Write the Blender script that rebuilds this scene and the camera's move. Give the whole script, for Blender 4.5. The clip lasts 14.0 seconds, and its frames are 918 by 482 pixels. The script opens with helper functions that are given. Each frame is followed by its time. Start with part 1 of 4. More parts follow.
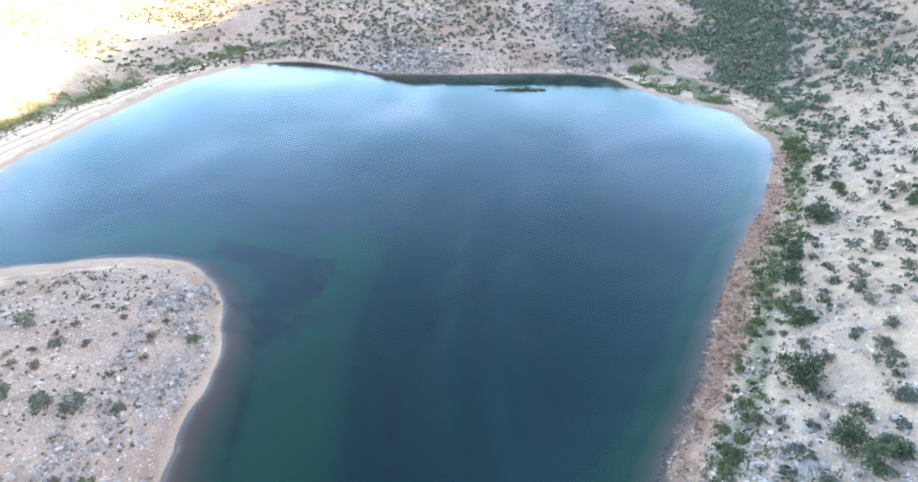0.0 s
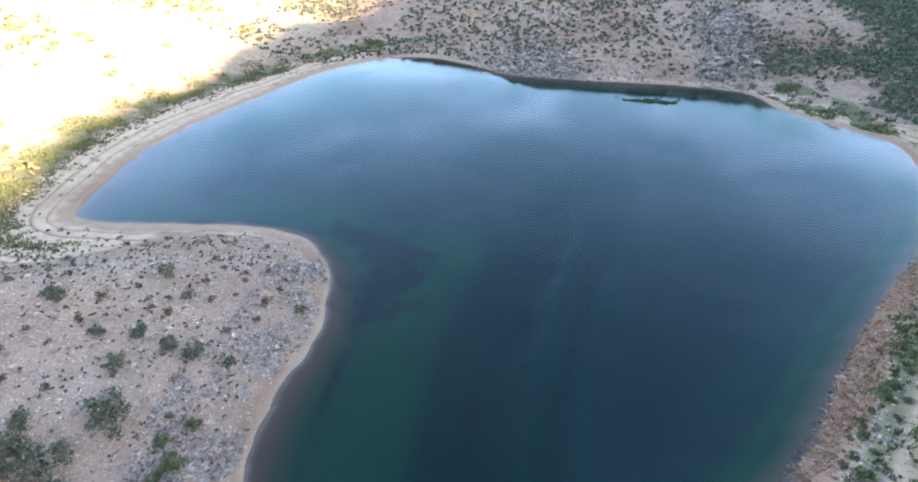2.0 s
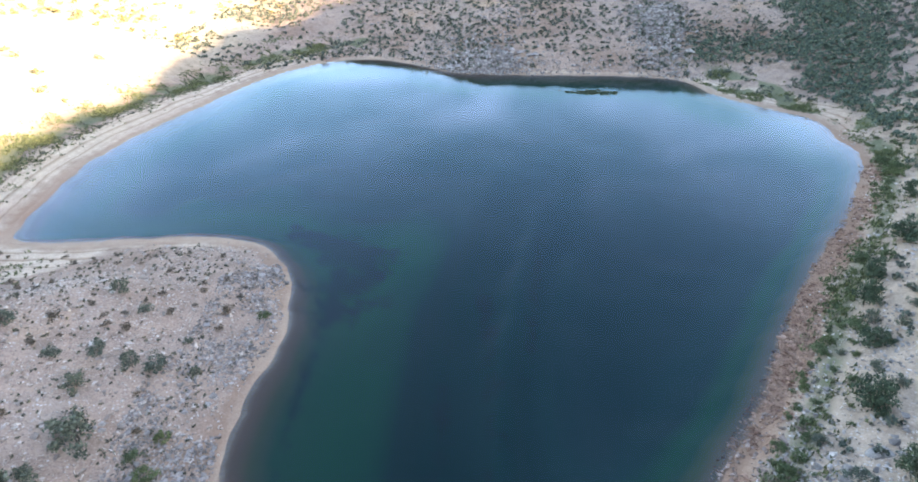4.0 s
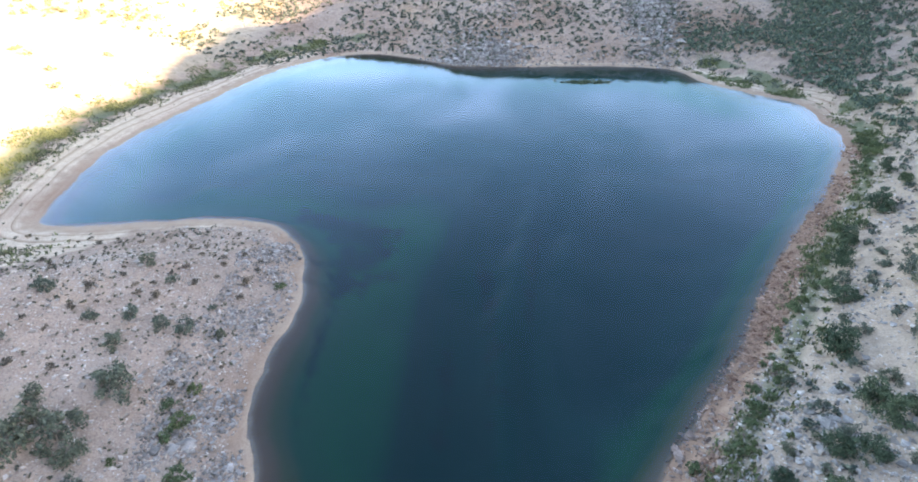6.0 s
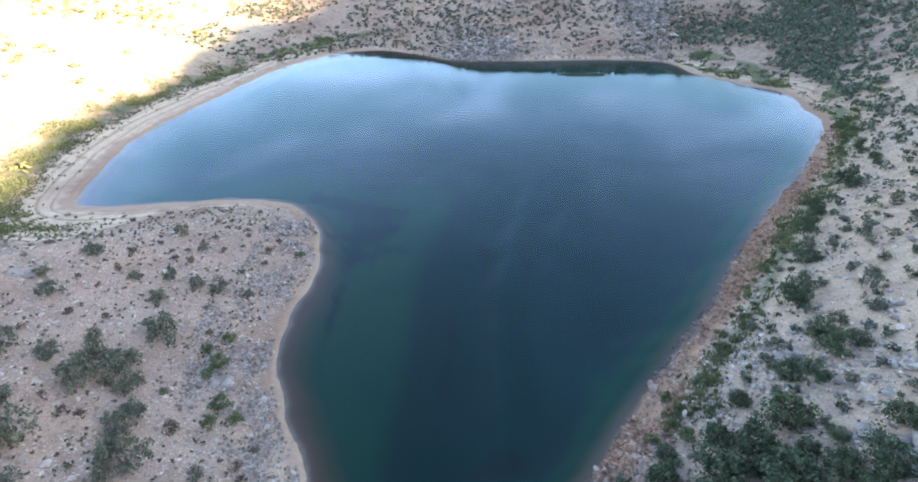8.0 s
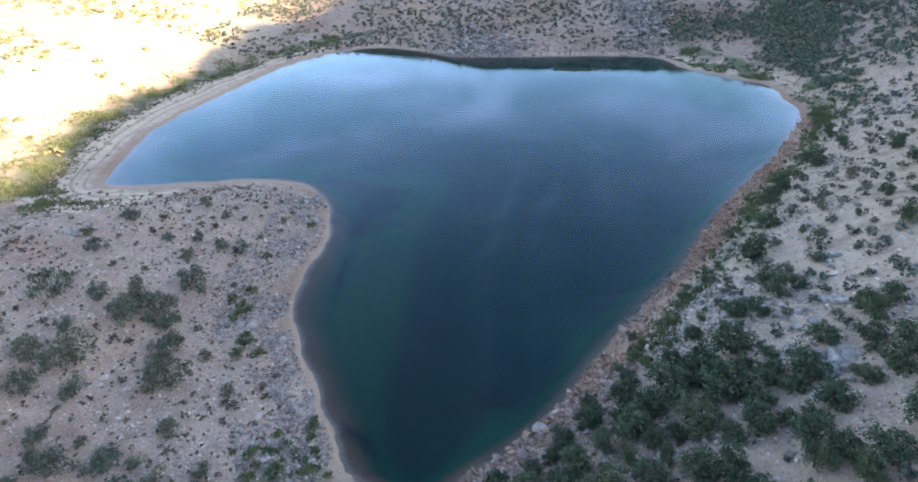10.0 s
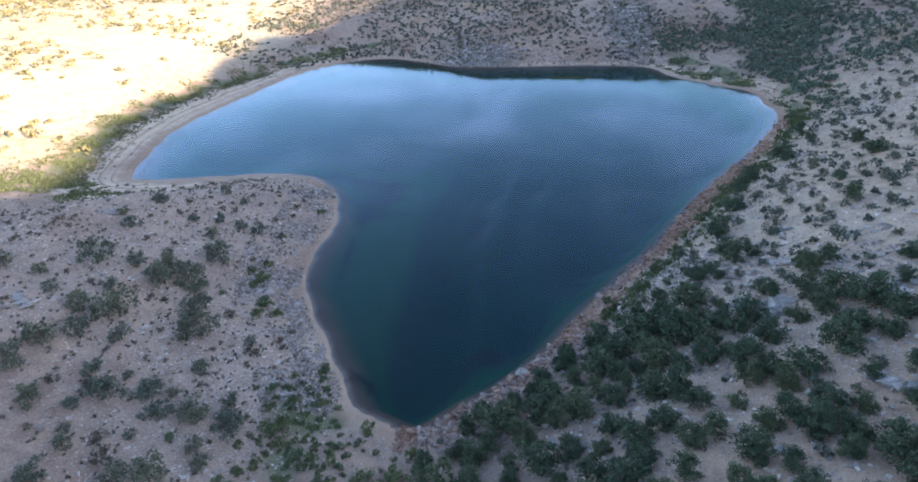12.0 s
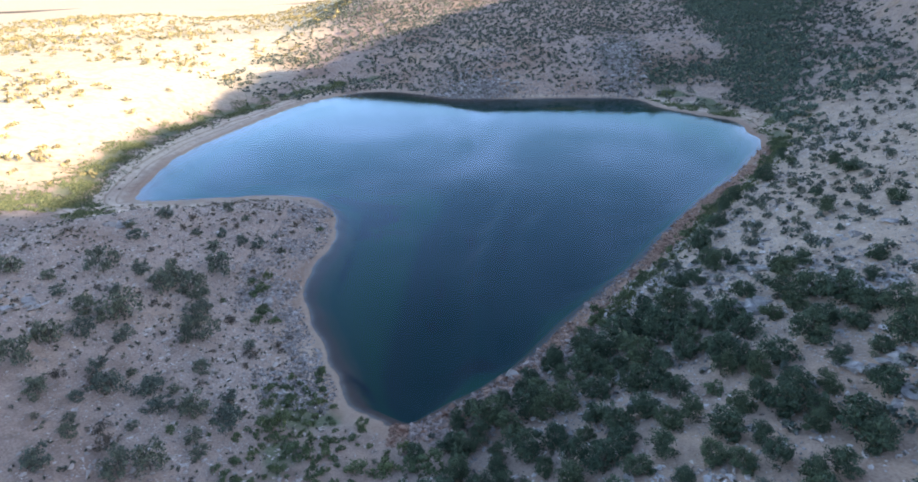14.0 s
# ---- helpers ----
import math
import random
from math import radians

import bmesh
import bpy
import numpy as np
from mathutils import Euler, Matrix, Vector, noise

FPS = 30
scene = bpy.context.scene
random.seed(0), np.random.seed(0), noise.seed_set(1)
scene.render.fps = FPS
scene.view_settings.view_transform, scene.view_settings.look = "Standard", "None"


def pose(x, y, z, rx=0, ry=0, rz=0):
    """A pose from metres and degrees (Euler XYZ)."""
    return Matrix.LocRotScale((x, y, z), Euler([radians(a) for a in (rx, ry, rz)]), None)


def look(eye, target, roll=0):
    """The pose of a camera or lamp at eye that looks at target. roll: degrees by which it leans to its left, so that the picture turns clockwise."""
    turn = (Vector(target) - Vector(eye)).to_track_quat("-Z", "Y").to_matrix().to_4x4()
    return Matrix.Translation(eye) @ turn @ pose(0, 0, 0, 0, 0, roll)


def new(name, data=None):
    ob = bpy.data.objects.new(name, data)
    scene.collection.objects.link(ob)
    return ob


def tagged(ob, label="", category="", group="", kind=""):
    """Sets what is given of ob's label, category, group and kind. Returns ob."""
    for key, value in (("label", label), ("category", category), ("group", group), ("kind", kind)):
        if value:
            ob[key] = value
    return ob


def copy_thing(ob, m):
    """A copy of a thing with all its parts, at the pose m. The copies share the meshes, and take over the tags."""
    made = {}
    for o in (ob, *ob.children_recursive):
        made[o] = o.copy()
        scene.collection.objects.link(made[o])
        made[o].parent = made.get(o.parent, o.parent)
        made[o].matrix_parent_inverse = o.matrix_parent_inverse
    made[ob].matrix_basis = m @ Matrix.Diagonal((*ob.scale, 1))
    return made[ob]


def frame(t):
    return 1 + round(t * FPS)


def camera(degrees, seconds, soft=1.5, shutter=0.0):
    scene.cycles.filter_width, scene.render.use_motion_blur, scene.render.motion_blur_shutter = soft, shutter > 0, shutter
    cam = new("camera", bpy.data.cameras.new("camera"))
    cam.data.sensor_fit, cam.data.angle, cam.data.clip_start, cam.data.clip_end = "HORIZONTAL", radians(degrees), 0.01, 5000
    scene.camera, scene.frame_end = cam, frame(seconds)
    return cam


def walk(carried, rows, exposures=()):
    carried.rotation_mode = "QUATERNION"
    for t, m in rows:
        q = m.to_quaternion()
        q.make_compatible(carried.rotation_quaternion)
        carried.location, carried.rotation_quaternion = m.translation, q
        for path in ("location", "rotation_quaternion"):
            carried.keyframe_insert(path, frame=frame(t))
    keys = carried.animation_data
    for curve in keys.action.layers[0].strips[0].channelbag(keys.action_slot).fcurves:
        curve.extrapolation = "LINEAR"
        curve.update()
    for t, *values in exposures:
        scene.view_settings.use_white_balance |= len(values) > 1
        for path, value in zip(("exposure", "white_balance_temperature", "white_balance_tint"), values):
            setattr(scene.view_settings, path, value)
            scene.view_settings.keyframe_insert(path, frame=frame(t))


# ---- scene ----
cam = camera(80.3, 14.0, soft=1.8)
PATH = [
    (0, (-1.944, 0.888, 43.078), (-1.821, 2.594, 42.041), 1.0),
    (0.5, (-1.799, 0.675, 43.049), (-1.877, 2.381, 42.01), 1.4),
    (1, (-1.685, 0.878, 42.897), (-2.02, 2.552, 41.855), 1.8),
    (1.5, (-1.483, 0.975, 43.015), (-1.847, 2.643, 41.973), 1.7),
    (2, (-1.224, 1.076, 43.217), (-1.494, 2.763, 42.178), 1.3),
    (2.5, (-1.335, 0.974, 43.156), (-1.483, 2.679, 42.121), 0.8),
    (3, (-1.427, 0.802, 43.217), (-1.544, 2.51, 42.183), 0.6),
    (5.5, (-1.355, -4.885, 43.051), (-1.463, -3.181, 42.011), -0.4),
    (6, (-1.288, -6.626, 43.071), (-1.396, -4.923, 42.029), -0.6),
    (6.5, (-1.228, -8.469, 43.238), (-1.335, -6.768, 42.192), -0.8),
    (7, (-1.113, -10.595, 43.343), (-1.226, -8.895, 42.296), -1.0),
    (7.5, (-0.938, -12.67, 43.473), (-1.054, -10.972, 42.424), -1.1),
    (8, (-0.683, -15.032, 43.581), (-0.802, -13.33, 42.537), -1.2),
    (10.5, (1.609, -26.962, 43.613), (1.471, -25.253, 42.584), -1.5),
    (11, (2.005, -29.268, 43.626), (1.864, -27.534, 42.639), -1.5),
    (11.5, (2.535, -31.894, 43.519), (2.389, -30.161, 42.532), -1.6),
    (12, (2.944, -34.306, 43.402), (2.797, -32.574, 42.414), -1.6),
    (12.5, (3.318, -36.52, 43.213), (3.165, -34.789, 42.223), -1.7),
    (13, (3.658, -37.871, 43.058), (3.497, -36.125, 42.095), -1.7),
    (13.5, (3.701, -38.413, 42.472), (3.528, -36.665, 41.515), -1.5),
    (14, (3.84, -38.543, 41.867), (3.701, -36.749, 40.994), -1.4),
]
walk(cam, [(t, look(eye, target, roll)) for t, eye, target, roll in PATH],
     exposures=[(0, 3.32, 8050, 14), (1.5, 2.80, 7950, 14), (2.5, 2.64, 7900, 14), (3, 2.69, 7900, 14), (5.5, 2.75, 7800, 14), (8, 2.60, 7650, 14), (10.5, 2.15, 7000, 15), (14, 1.88, 6500, 15)])

# ---- light and world ----
SUN_ELEV, SUN_AZ = 15.0, -24.0      # degrees; azimuth from +x towards +y
sun_way = Vector((math.cos(radians(SUN_ELEV)) * math.cos(radians(SUN_AZ)),
                  math.cos(radians(SUN_ELEV)) * math.sin(radians(SUN_AZ)), math.sin(radians(SUN_ELEV))))
world = bpy.data.worlds.new("evening_sky")
scene.world = world
world.use_nodes = True
wn, wl = world.node_tree.nodes, world.node_tree.links
wn.clear()
w_out, w_bg = wn.new("ShaderNodeOutputWorld"), wn.new("ShaderNodeBackground")
sky = wn.new("ShaderNodeTexSky")
sky.sky_type, sky.sun_disc = "NISHITA", False
sky.sun_elevation, sky.sun_rotation = radians(SUN_ELEV), radians(90 - SUN_AZ)
sky.air_density, sky.dust_density, sky.ozone_density = 1.2, 1.0, 3.0
w_coord = wn.new("ShaderNodeTexCoord")
w_map = wn.new("ShaderNodeMapping")
w_map.inputs["Scale"].default_value = (1.8, 1.8, 7.0)
w_map.inputs["Rotation"].default_value = (0, 0, radians(10))
w_cloud = wn.new("ShaderNodeTexNoise")
w_cloud.inputs["Scale"].default_value, w_cloud.inputs["Detail"].default_value = 1.6, 6.0
w_cloud.inputs["Roughness"].default_value, w_cloud.inputs["Distortion"].default_value = 0.6, 0.9
w_ramp = wn.new("ShaderNodeValToRGB")
w_ramp.color_ramp.elements[0].position, w_ramp.color_ramp.elements[0].color = 0.40, (0, 0, 0, 1)
w_ramp.color_ramp.elements[1].position, w_ramp.color_ramp.elements[1].color = 0.66, (1, 1, 1, 1)
w_mix = wn.new("ShaderNodeMix")
w_mix.data_type = "RGBA"
w_mix.inputs[7].default_value = (7.4, 9.2, 14.2, 1)
w_bg.inputs["Strength"].default_value = 0.15
wl.new(w_coord.outputs["Generated"], w_map.inputs["Vector"])
wl.new(w_map.outputs["Vector"], w_cloud.inputs["Vector"])
wl.new(w_cloud.outputs["Fac"], w_ramp.inputs["Fac"])
w_amt = wn.new("ShaderNodeMath")
w_amt.operation = "MULTIPLY"
w_amt.inputs[1].default_value = 0.42
w_sep, w_low = wn.new("ShaderNodeSeparateXYZ"), wn.new("ShaderNodeMapRange")
wl.new(w_coord.outputs["Generated"], w_sep.inputs[0])
wl.new(w_sep.outputs["Z"], w_low.inputs["Value"])
w_low.interpolation_type = "SMOOTHSTEP"
w_low.inputs["From Min"].default_value, w_low.inputs["From Max"].default_value = 0.20, 0.52
w_low.inputs["To Min"].default_value, w_low.inputs["To Max"].default_value = 0.85, 0.06
w_both = wn.new("ShaderNodeMath")
w_both.operation = "MULTIPLY"
wl.new(w_ramp.outputs["Color"], w_both.inputs[0])
wl.new(w_low.outputs["Result"], w_both.inputs[1])
wl.new(w_both.outputs[0], w_amt.inputs[0])
wl.new(w_amt.outputs[0], w_mix.inputs[0])
wl.new(sky.outputs["Color"], w_mix.inputs[6])
wl.new(w_mix.outputs[2], w_bg.inputs["Color"])
wl.new(w_bg.outputs["Background"], w_out.inputs["Surface"])
sun = new("sun", bpy.data.lights.new("sun", "SUN"))
sun.data.energy, sun.data.angle, sun.data.color = 5.0, radians(0.6), (1.0, 0.86, 0.66)
sun.matrix_world = look(sun_way * 300, (0, 0, 0))


# ---- materials ----
def material(name):
    m = bpy.data.materials.new(name)
    m.use_nodes = True
    m.node_tree.nodes.clear()
    return m, m.node_tree.nodes, m.node_tree.links


def texture(n, l, scale, detail=4.0, rough=0.55, vector=None, kind="ShaderNodeTexNoise"):
    t = n.new(kind)
    t.inputs["Scale"].default_value = scale
    if kind == "ShaderNodeTexNoise":
        t.inputs["Detail"].default_value, t.inputs["Roughness"].default_value = detail, rough
    if vector:
        l.new(vector, t.inputs["Vector"])
    return t


def ramp(n, l, value, stops):
    r = n.new("ShaderNodeValToRGB")
    while len(r.color_ramp.elements) < len(stops):
        r.color_ramp.elements.new(0.5)
    for e, (p, c) in zip(r.color_ramp.elements, stops):
        e.position, e.color = p, (*c, 1) if len(c) == 3 else c
    l.new(value, r.inputs["Fac"])
    return r.outputs["Color"]


def grey(a, b):
    return [(a, (0, 0, 0)), (b, (1, 1, 1))]


def mixed(n, l, fac, a, b, blend="MIX"):
    m = n.new("ShaderNodeMix")
    m.data_type, m.blend_type = "RGBA", blend
    for socket, v in ((m.inputs[0], fac), (m.inputs[6], a), (m.inputs[7], b)):
        if isinstance(v, (int, float)):
            socket.default_value = v
        elif isinstance(v, tuple):
            socket.default_value = (*v, 1)
        else:
            l.new(v, socket)
    return m.outputs[2]


def maths(n, l, op, a, b=0.0):
    m = n.new("ShaderNodeMath")
    m.operation = op
    for socket, v in zip(m.inputs, (a, b)):
        if isinstance(v, (int, float)):
            socket.default_value = v
        else:
            l.new(v, socket)
    return m.outputs[0]


def finish(n, l, colour, rough=0.9, bump=None, strength=0.4, distance=0.05, spec=0.3):
    b, o = n.new("ShaderNodeBsdfPrincipled"), n.new("ShaderNodeOutputMaterial")
    l.new(colour, b.inputs["Base Color"])
    b.inputs["Roughness"].default_value, b.inputs["Specular IOR Level"].default_value = rough, spec
    if bump:
        k = n.new("ShaderNodeBump")
        k.inputs["Strength"].default_value, k.inputs["Distance"].default_value = strength, distance
        l.new(bump, k.inputs["Height"])
        l.new(k.outputs["Normal"], b.inputs["Normal"])
    l.new(b.outputs["BSDF"], o.inputs["Surface"])
    return b


def ground_material():
    m, n, l = material("dry_stony_earth")
    pos = n.new("ShaderNodeNewGeometry").outputs["Position"]
    cover = n.new("ShaderNodeAttribute")
    cover.attribute_name = "cover"
    split = n.new("ShaderNodeSeparateColor")
    l.new(cover.outputs["Color"], split.inputs["Color"])
    grass, scree, beach = split.outputs["Red"], split.outputs["Green"], split.outputs["Blue"]
    big = texture(n, l, 0.045, 5, 0.6, pos)
    mid = texture(n, l, 0.5, 5, 0.6, pos)
    fine = texture(n, l, 4.5, 4, 0.65, pos)
    earth = ramp(n, l, big.outputs["Fac"], [(0.30, (0.215, 0.128, 0.092)), (0.44, (0.29, 0.198, 0.152)), (0.56, (0.31, 0.222, 0.178)), (0.70, (0.36, 0.235, 0.155))])
    lie = n.new("ShaderNodeSeparateXYZ")
    l.new(pos, lie.inputs[0])
    sandy = ramp(n, l, maths(n, l, "DIVIDE", maths(n, l, "ADD", lie.outputs["X"], -8.0), 24.0), grey(0.0, 1.0))
    bare = ramp(n, l, maths(n, l, "DIVIDE", lie.outputs["Y"], 22.0), grey(0.0, 1.0))
    low = ramp(n, l, maths(n, l, "DIVIDE", maths(n, l, "SUBTRACT", 150.0, lie.outputs["Y"]), 40.0), grey(0.0, 1.0))
    earth = mixed(n, l, maths(n, l, "MULTIPLY", maths(n, l, "MULTIPLY", sandy, maths(n, l, "MULTIPLY", low, maths(n, l, "ADD", 0.35, maths(n, l, "MULTIPLY", bare, 0.65)))), 0.8), earth, (0.445, 0.325, 0.24))
    ochre = maths(n, l, "MULTIPLY", sandy, maths(n, l, "SUBTRACT", 1.0, bare))
    earth = mixed(n, l, maths(n, l, "MULTIPLY", ochre, 0.5), earth, (0.36, 0.225, 0.15))
    blot = ramp(n, l, mid.outputs["Fac"], [(0.28, (0.5, 0.46, 0.44)), (0.5, (1, 1, 1)), (0.7, (1.3, 1.27, 1.22))])
    earth = mixed(n, l, 0.8, earth, blot, "MULTIPLY")
    # pale limestone gravel
    cell = texture(n, l, 2.6, vector=pos, kind="ShaderNodeTexVoronoi")
    stone = ramp(n, l, cell.outputs["Distance"], [(0.16, (1, 1, 1)), (0.30, (0, 0, 0))])
    sparse = ramp(n, l, texture(n, l, 0.9, 3, 0.6, pos).outputs["Fac"], grey(0.42, 0.62))
    amount = maths(n, l, "MULTIPLY", stone, maths(n, l, "MULTIPLY", sparse, scree))
    earth = mixed(n, l, maths(n, l, "MULTIPLY", scree, 0.32), earth, (0.41, 0.318, 0.268))
    chip = ramp(n, l, texture(n, l, 6.5, vector=pos, kind="ShaderNodeTexVoronoi").outputs["Distance"], [(0.18, (1, 1, 1)), (0.34, (0, 0, 0))])
    earth = mixed(n, l, maths(n, l, "MULTIPLY", maths(n, l, "MULTIPLY", chip, scree), 0.38), earth, (0.55, 0.465, 0.41))
    earth = mixed(n, l, maths(n, l, "MULTIPLY", amount, 0.8), earth, (0.60, 0.57, 0.55))
    grain = ramp(n, l, fine.outputs["Fac"], [(0.28, (0.55, 0.53, 0.52)), (0.55, (1.05, 1.05, 1.05)), (0.75, (1.3, 1.3, 1.3))])
    earth = mixed(n, l, 0.65, earth, grain, "MULTIPLY")
    side = n.new("ShaderNodeSeparateXYZ")
    l.new(pos, side.inputs[0])
    rusty = ramp(n, l, maths(n, l, "DIVIDE", maths(n, l, "ADD", side.outputs["X"], 12.0), 24.0), grey(0.0, 1.0))
    strand = n.new("ShaderNodeAttribute")
    strand.attribute_name = "strand"
    lines = n.new("ShaderNodeTexNoise")
    lines.noise_dimensions = "1D"
    lines.inputs["Scale"].default_value, lines.inputs["Detail"].default_value = 0.9, 3.0
    l.new(maths(n, l, "ADD", strand.outputs["Fac"], maths(n, l, "MULTIPLY", mid.outputs["Fac"], 0.5)), lines.inputs["W"])
    sand = ramp(n, l, mid.outputs["Fac"], [(0.3, (0.42, 0.31, 0.24)), (0.7, (0.55, 0.435, 0.34))])
    sand = mixed(n, l, 0.8, sand, ramp(n, l, lines.outputs["Fac"], [(0.36, (0.52, 0.45, 0.40)), (0.47, (1, 1, 1)), (0.62, (1.12, 1.12, 1.1))]), "MULTIPLY")
    sand = mixed(n, l, maths(n, l, "MULTIPLY", maths(n, l, "MULTIPLY", rusty, low), 0.75), sand, (0.30, 0.155, 0.10))
    silt = maths(n, l, "MULTIPLY", cover.outputs["Alpha"], ramp(n, l, lines.outputs["Fac"], grey(0.34, 0.6)))
    sand = mixed(n, l, maths(n, l, "MULTIPLY", silt, 0.75), sand, (0.27, 0.165, 0.125))
    sand = mixed(n, l, 0.6, sand, grain, "MULTIPLY")
    earth = mixed(n, l, beach, earth, sand)
    tuft = maths(n, l, "ADD", maths(n, l, "MULTIPLY", mid.outputs["Fac"], 0.6), maths(n, l, "MULTIPLY", fine.outputs["Fac"], 0.4))
    level = maths(n, l, "ADD", tuft, maths(n, l, "SUBTRACT", grass, 0.5))
    turf = ramp(n, l, fine.outputs["Fac"], [(0.3, (0.085, 0.09, 0.055)), (0.7, (0.20, 0.195, 0.12))])
    earth = mixed(n, l, ramp(n, l, level, grey(0.52, 0.80)), earth, turf)
    east = n.new("ShaderNodeSeparateXYZ")
    l.new(pos, east.inputs[0])
    # western ground painted paler to brighten the down that lies in the sun
    dry = ramp(n, l, maths(n, l, "DIVIDE", maths(n, l, "ADD", maths(n, l, "MULTIPLY", east.outputs["X"], -1.0), -82.0), 30.0), grey(0.0, 1.0))
    sun_pale = ramp(n, l, mid.outputs["Fac"], [(0.3, (0.46, 0.36, 0.22)), (0.7, (0.66, 0.55, 0.37))])
    cut = maths(n, l, "MULTIPLY", dry, maths(n, l, "SUBTRACT", 1.0, ramp(n, l, grass, grey(0.1, 0.5))))
    earth = mixed(n, l, maths(n, l, "MULTIPLY", cut, 0.85), earth, sun_pale)
    # wet rim of the shore and the drowned bed, by weed and by depth, which stands in for light lost in water
    z = n.new("ShaderNodeSeparateXYZ")
    l.new(pos, z.inputs[0])
    wet = maths(n, l, "ADD", z.outputs["Z"], maths(n, l, "MULTIPLY", maths(n, l, "SUBTRACT", mid.outputs["Fac"], 0.5), 0.25))
    rim = ramp(n, l, wet, [(0.0, (1, 1, 1)), (0.22, (1, 1, 1)), (0.42, (0, 0, 0))])
    earth = mixed(n, l, maths(n, l, "MULTIPLY", rim, 0.55), earth, (0.25, 0.15, 0.105))
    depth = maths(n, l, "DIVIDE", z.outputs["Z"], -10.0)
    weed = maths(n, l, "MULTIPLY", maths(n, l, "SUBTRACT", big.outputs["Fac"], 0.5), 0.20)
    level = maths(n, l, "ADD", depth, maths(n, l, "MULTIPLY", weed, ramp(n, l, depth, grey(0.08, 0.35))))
    weeds = n.new("ShaderNodeAttribute")
    weeds.attribute_name = "weed"
    tangle = ramp(n, l, maths(n, l, "ADD", weeds.outputs["Fac"], maths(n, l, "MULTIPLY", maths(n, l, "SUBTRACT", texture(n, l, 0.28, 5, 0.7, pos).outputs["Fac"], 0.5), 1.6)), grey(0.32, 0.72))
    # deeper bed painted darker and teal, as the water would dim its light
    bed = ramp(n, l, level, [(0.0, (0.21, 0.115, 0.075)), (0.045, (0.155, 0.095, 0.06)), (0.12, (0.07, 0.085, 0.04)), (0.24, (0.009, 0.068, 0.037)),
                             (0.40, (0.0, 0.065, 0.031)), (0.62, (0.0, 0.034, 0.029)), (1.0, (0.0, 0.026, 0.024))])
    basin = ramp(n, l, maths(n, l, "DIVIDE", maths(n, l, "ADD", lie.outputs["X"], 6.0), 16.0), grey(0.0, 1.0))
    bed = mixed(n, l, maths(n, l, "MULTIPLY", basin, 0.8), bed, (0.6, 1.0, 1.22), "MULTIPLY")
    bed = mixed(n, l, maths(n, l, "MULTIPLY", tangle, 0.85), bed, (0.004, 0.019, 0.021))
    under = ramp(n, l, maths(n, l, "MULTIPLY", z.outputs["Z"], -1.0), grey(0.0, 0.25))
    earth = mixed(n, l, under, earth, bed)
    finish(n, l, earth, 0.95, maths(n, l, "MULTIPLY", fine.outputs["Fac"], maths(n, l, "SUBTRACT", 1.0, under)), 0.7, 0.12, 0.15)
    return m


def water_material():
    m, n, l = material("still_lake_water")
    pos = n.new("ShaderNodeNewGeometry").outputs["Position"]
    stretch = n.new("ShaderNodeMapping")
    stretch.inputs["Rotation"].default_value = (0, 0, radians(20))
    stretch.inputs["Scale"].default_value = (0.5, 1.3, 1)
    l.new(pos, stretch.inputs["Vector"])
    ripple = texture(n, l, 1.1, 2, 0.5, stretch.outputs["Vector"])
    calm = ramp(n, l, texture(n, l, 0.03, 3, 0.5, pos).outputs["Fac"], grey(0.50, 0.70))
    lie = n.new("ShaderNodeSeparateXYZ")
    l.new(pos, lie.inputs[0])
    calm = maths(n, l, "MULTIPLY", calm, ramp(n, l, maths(n, l, "DIVIDE", maths(n, l, "SUBTRACT", 75.0, lie.outputs["Y"]), 30.0), grey(0.0, 1.0)))
    k = n.new("ShaderNodeBump")
    l.new(maths(n, l, "MULTIPLY", calm, 0.03), k.inputs["Strength"])
    k.inputs["Distance"].default_value = 0.35
    l.new(ripple.outputs["Fac"], k.inputs["Height"])
    g, t, mix, o = n.new("ShaderNodeBsdfGlossy"), n.new("ShaderNodeBsdfTransparent"), n.new("ShaderNodeMixShader"), n.new("ShaderNodeOutputMaterial")
    g.inputs["Color"].default_value = (0.62, 0.80, 0.98, 1)
    g.inputs["Roughness"].default_value = 0.06
    f = n.new("ShaderNodeFresnel")
    f.inputs["IOR"].default_value = 1.333
    l.new(k.outputs["Normal"], g.inputs["Normal"])
    l.new(k.outputs["Normal"], f.inputs["Normal"])
    t.inputs["Color"].default_value = (0.93, 0.97, 0.98, 1)
    l.new(f.outputs[0], mix.inputs[0])
    l.new(t.outputs[0], mix.inputs[1])
    l.new(g.outputs[0], mix.inputs[2])
    l.new(mix.outputs[0], o.inputs["Surface"])
    return m


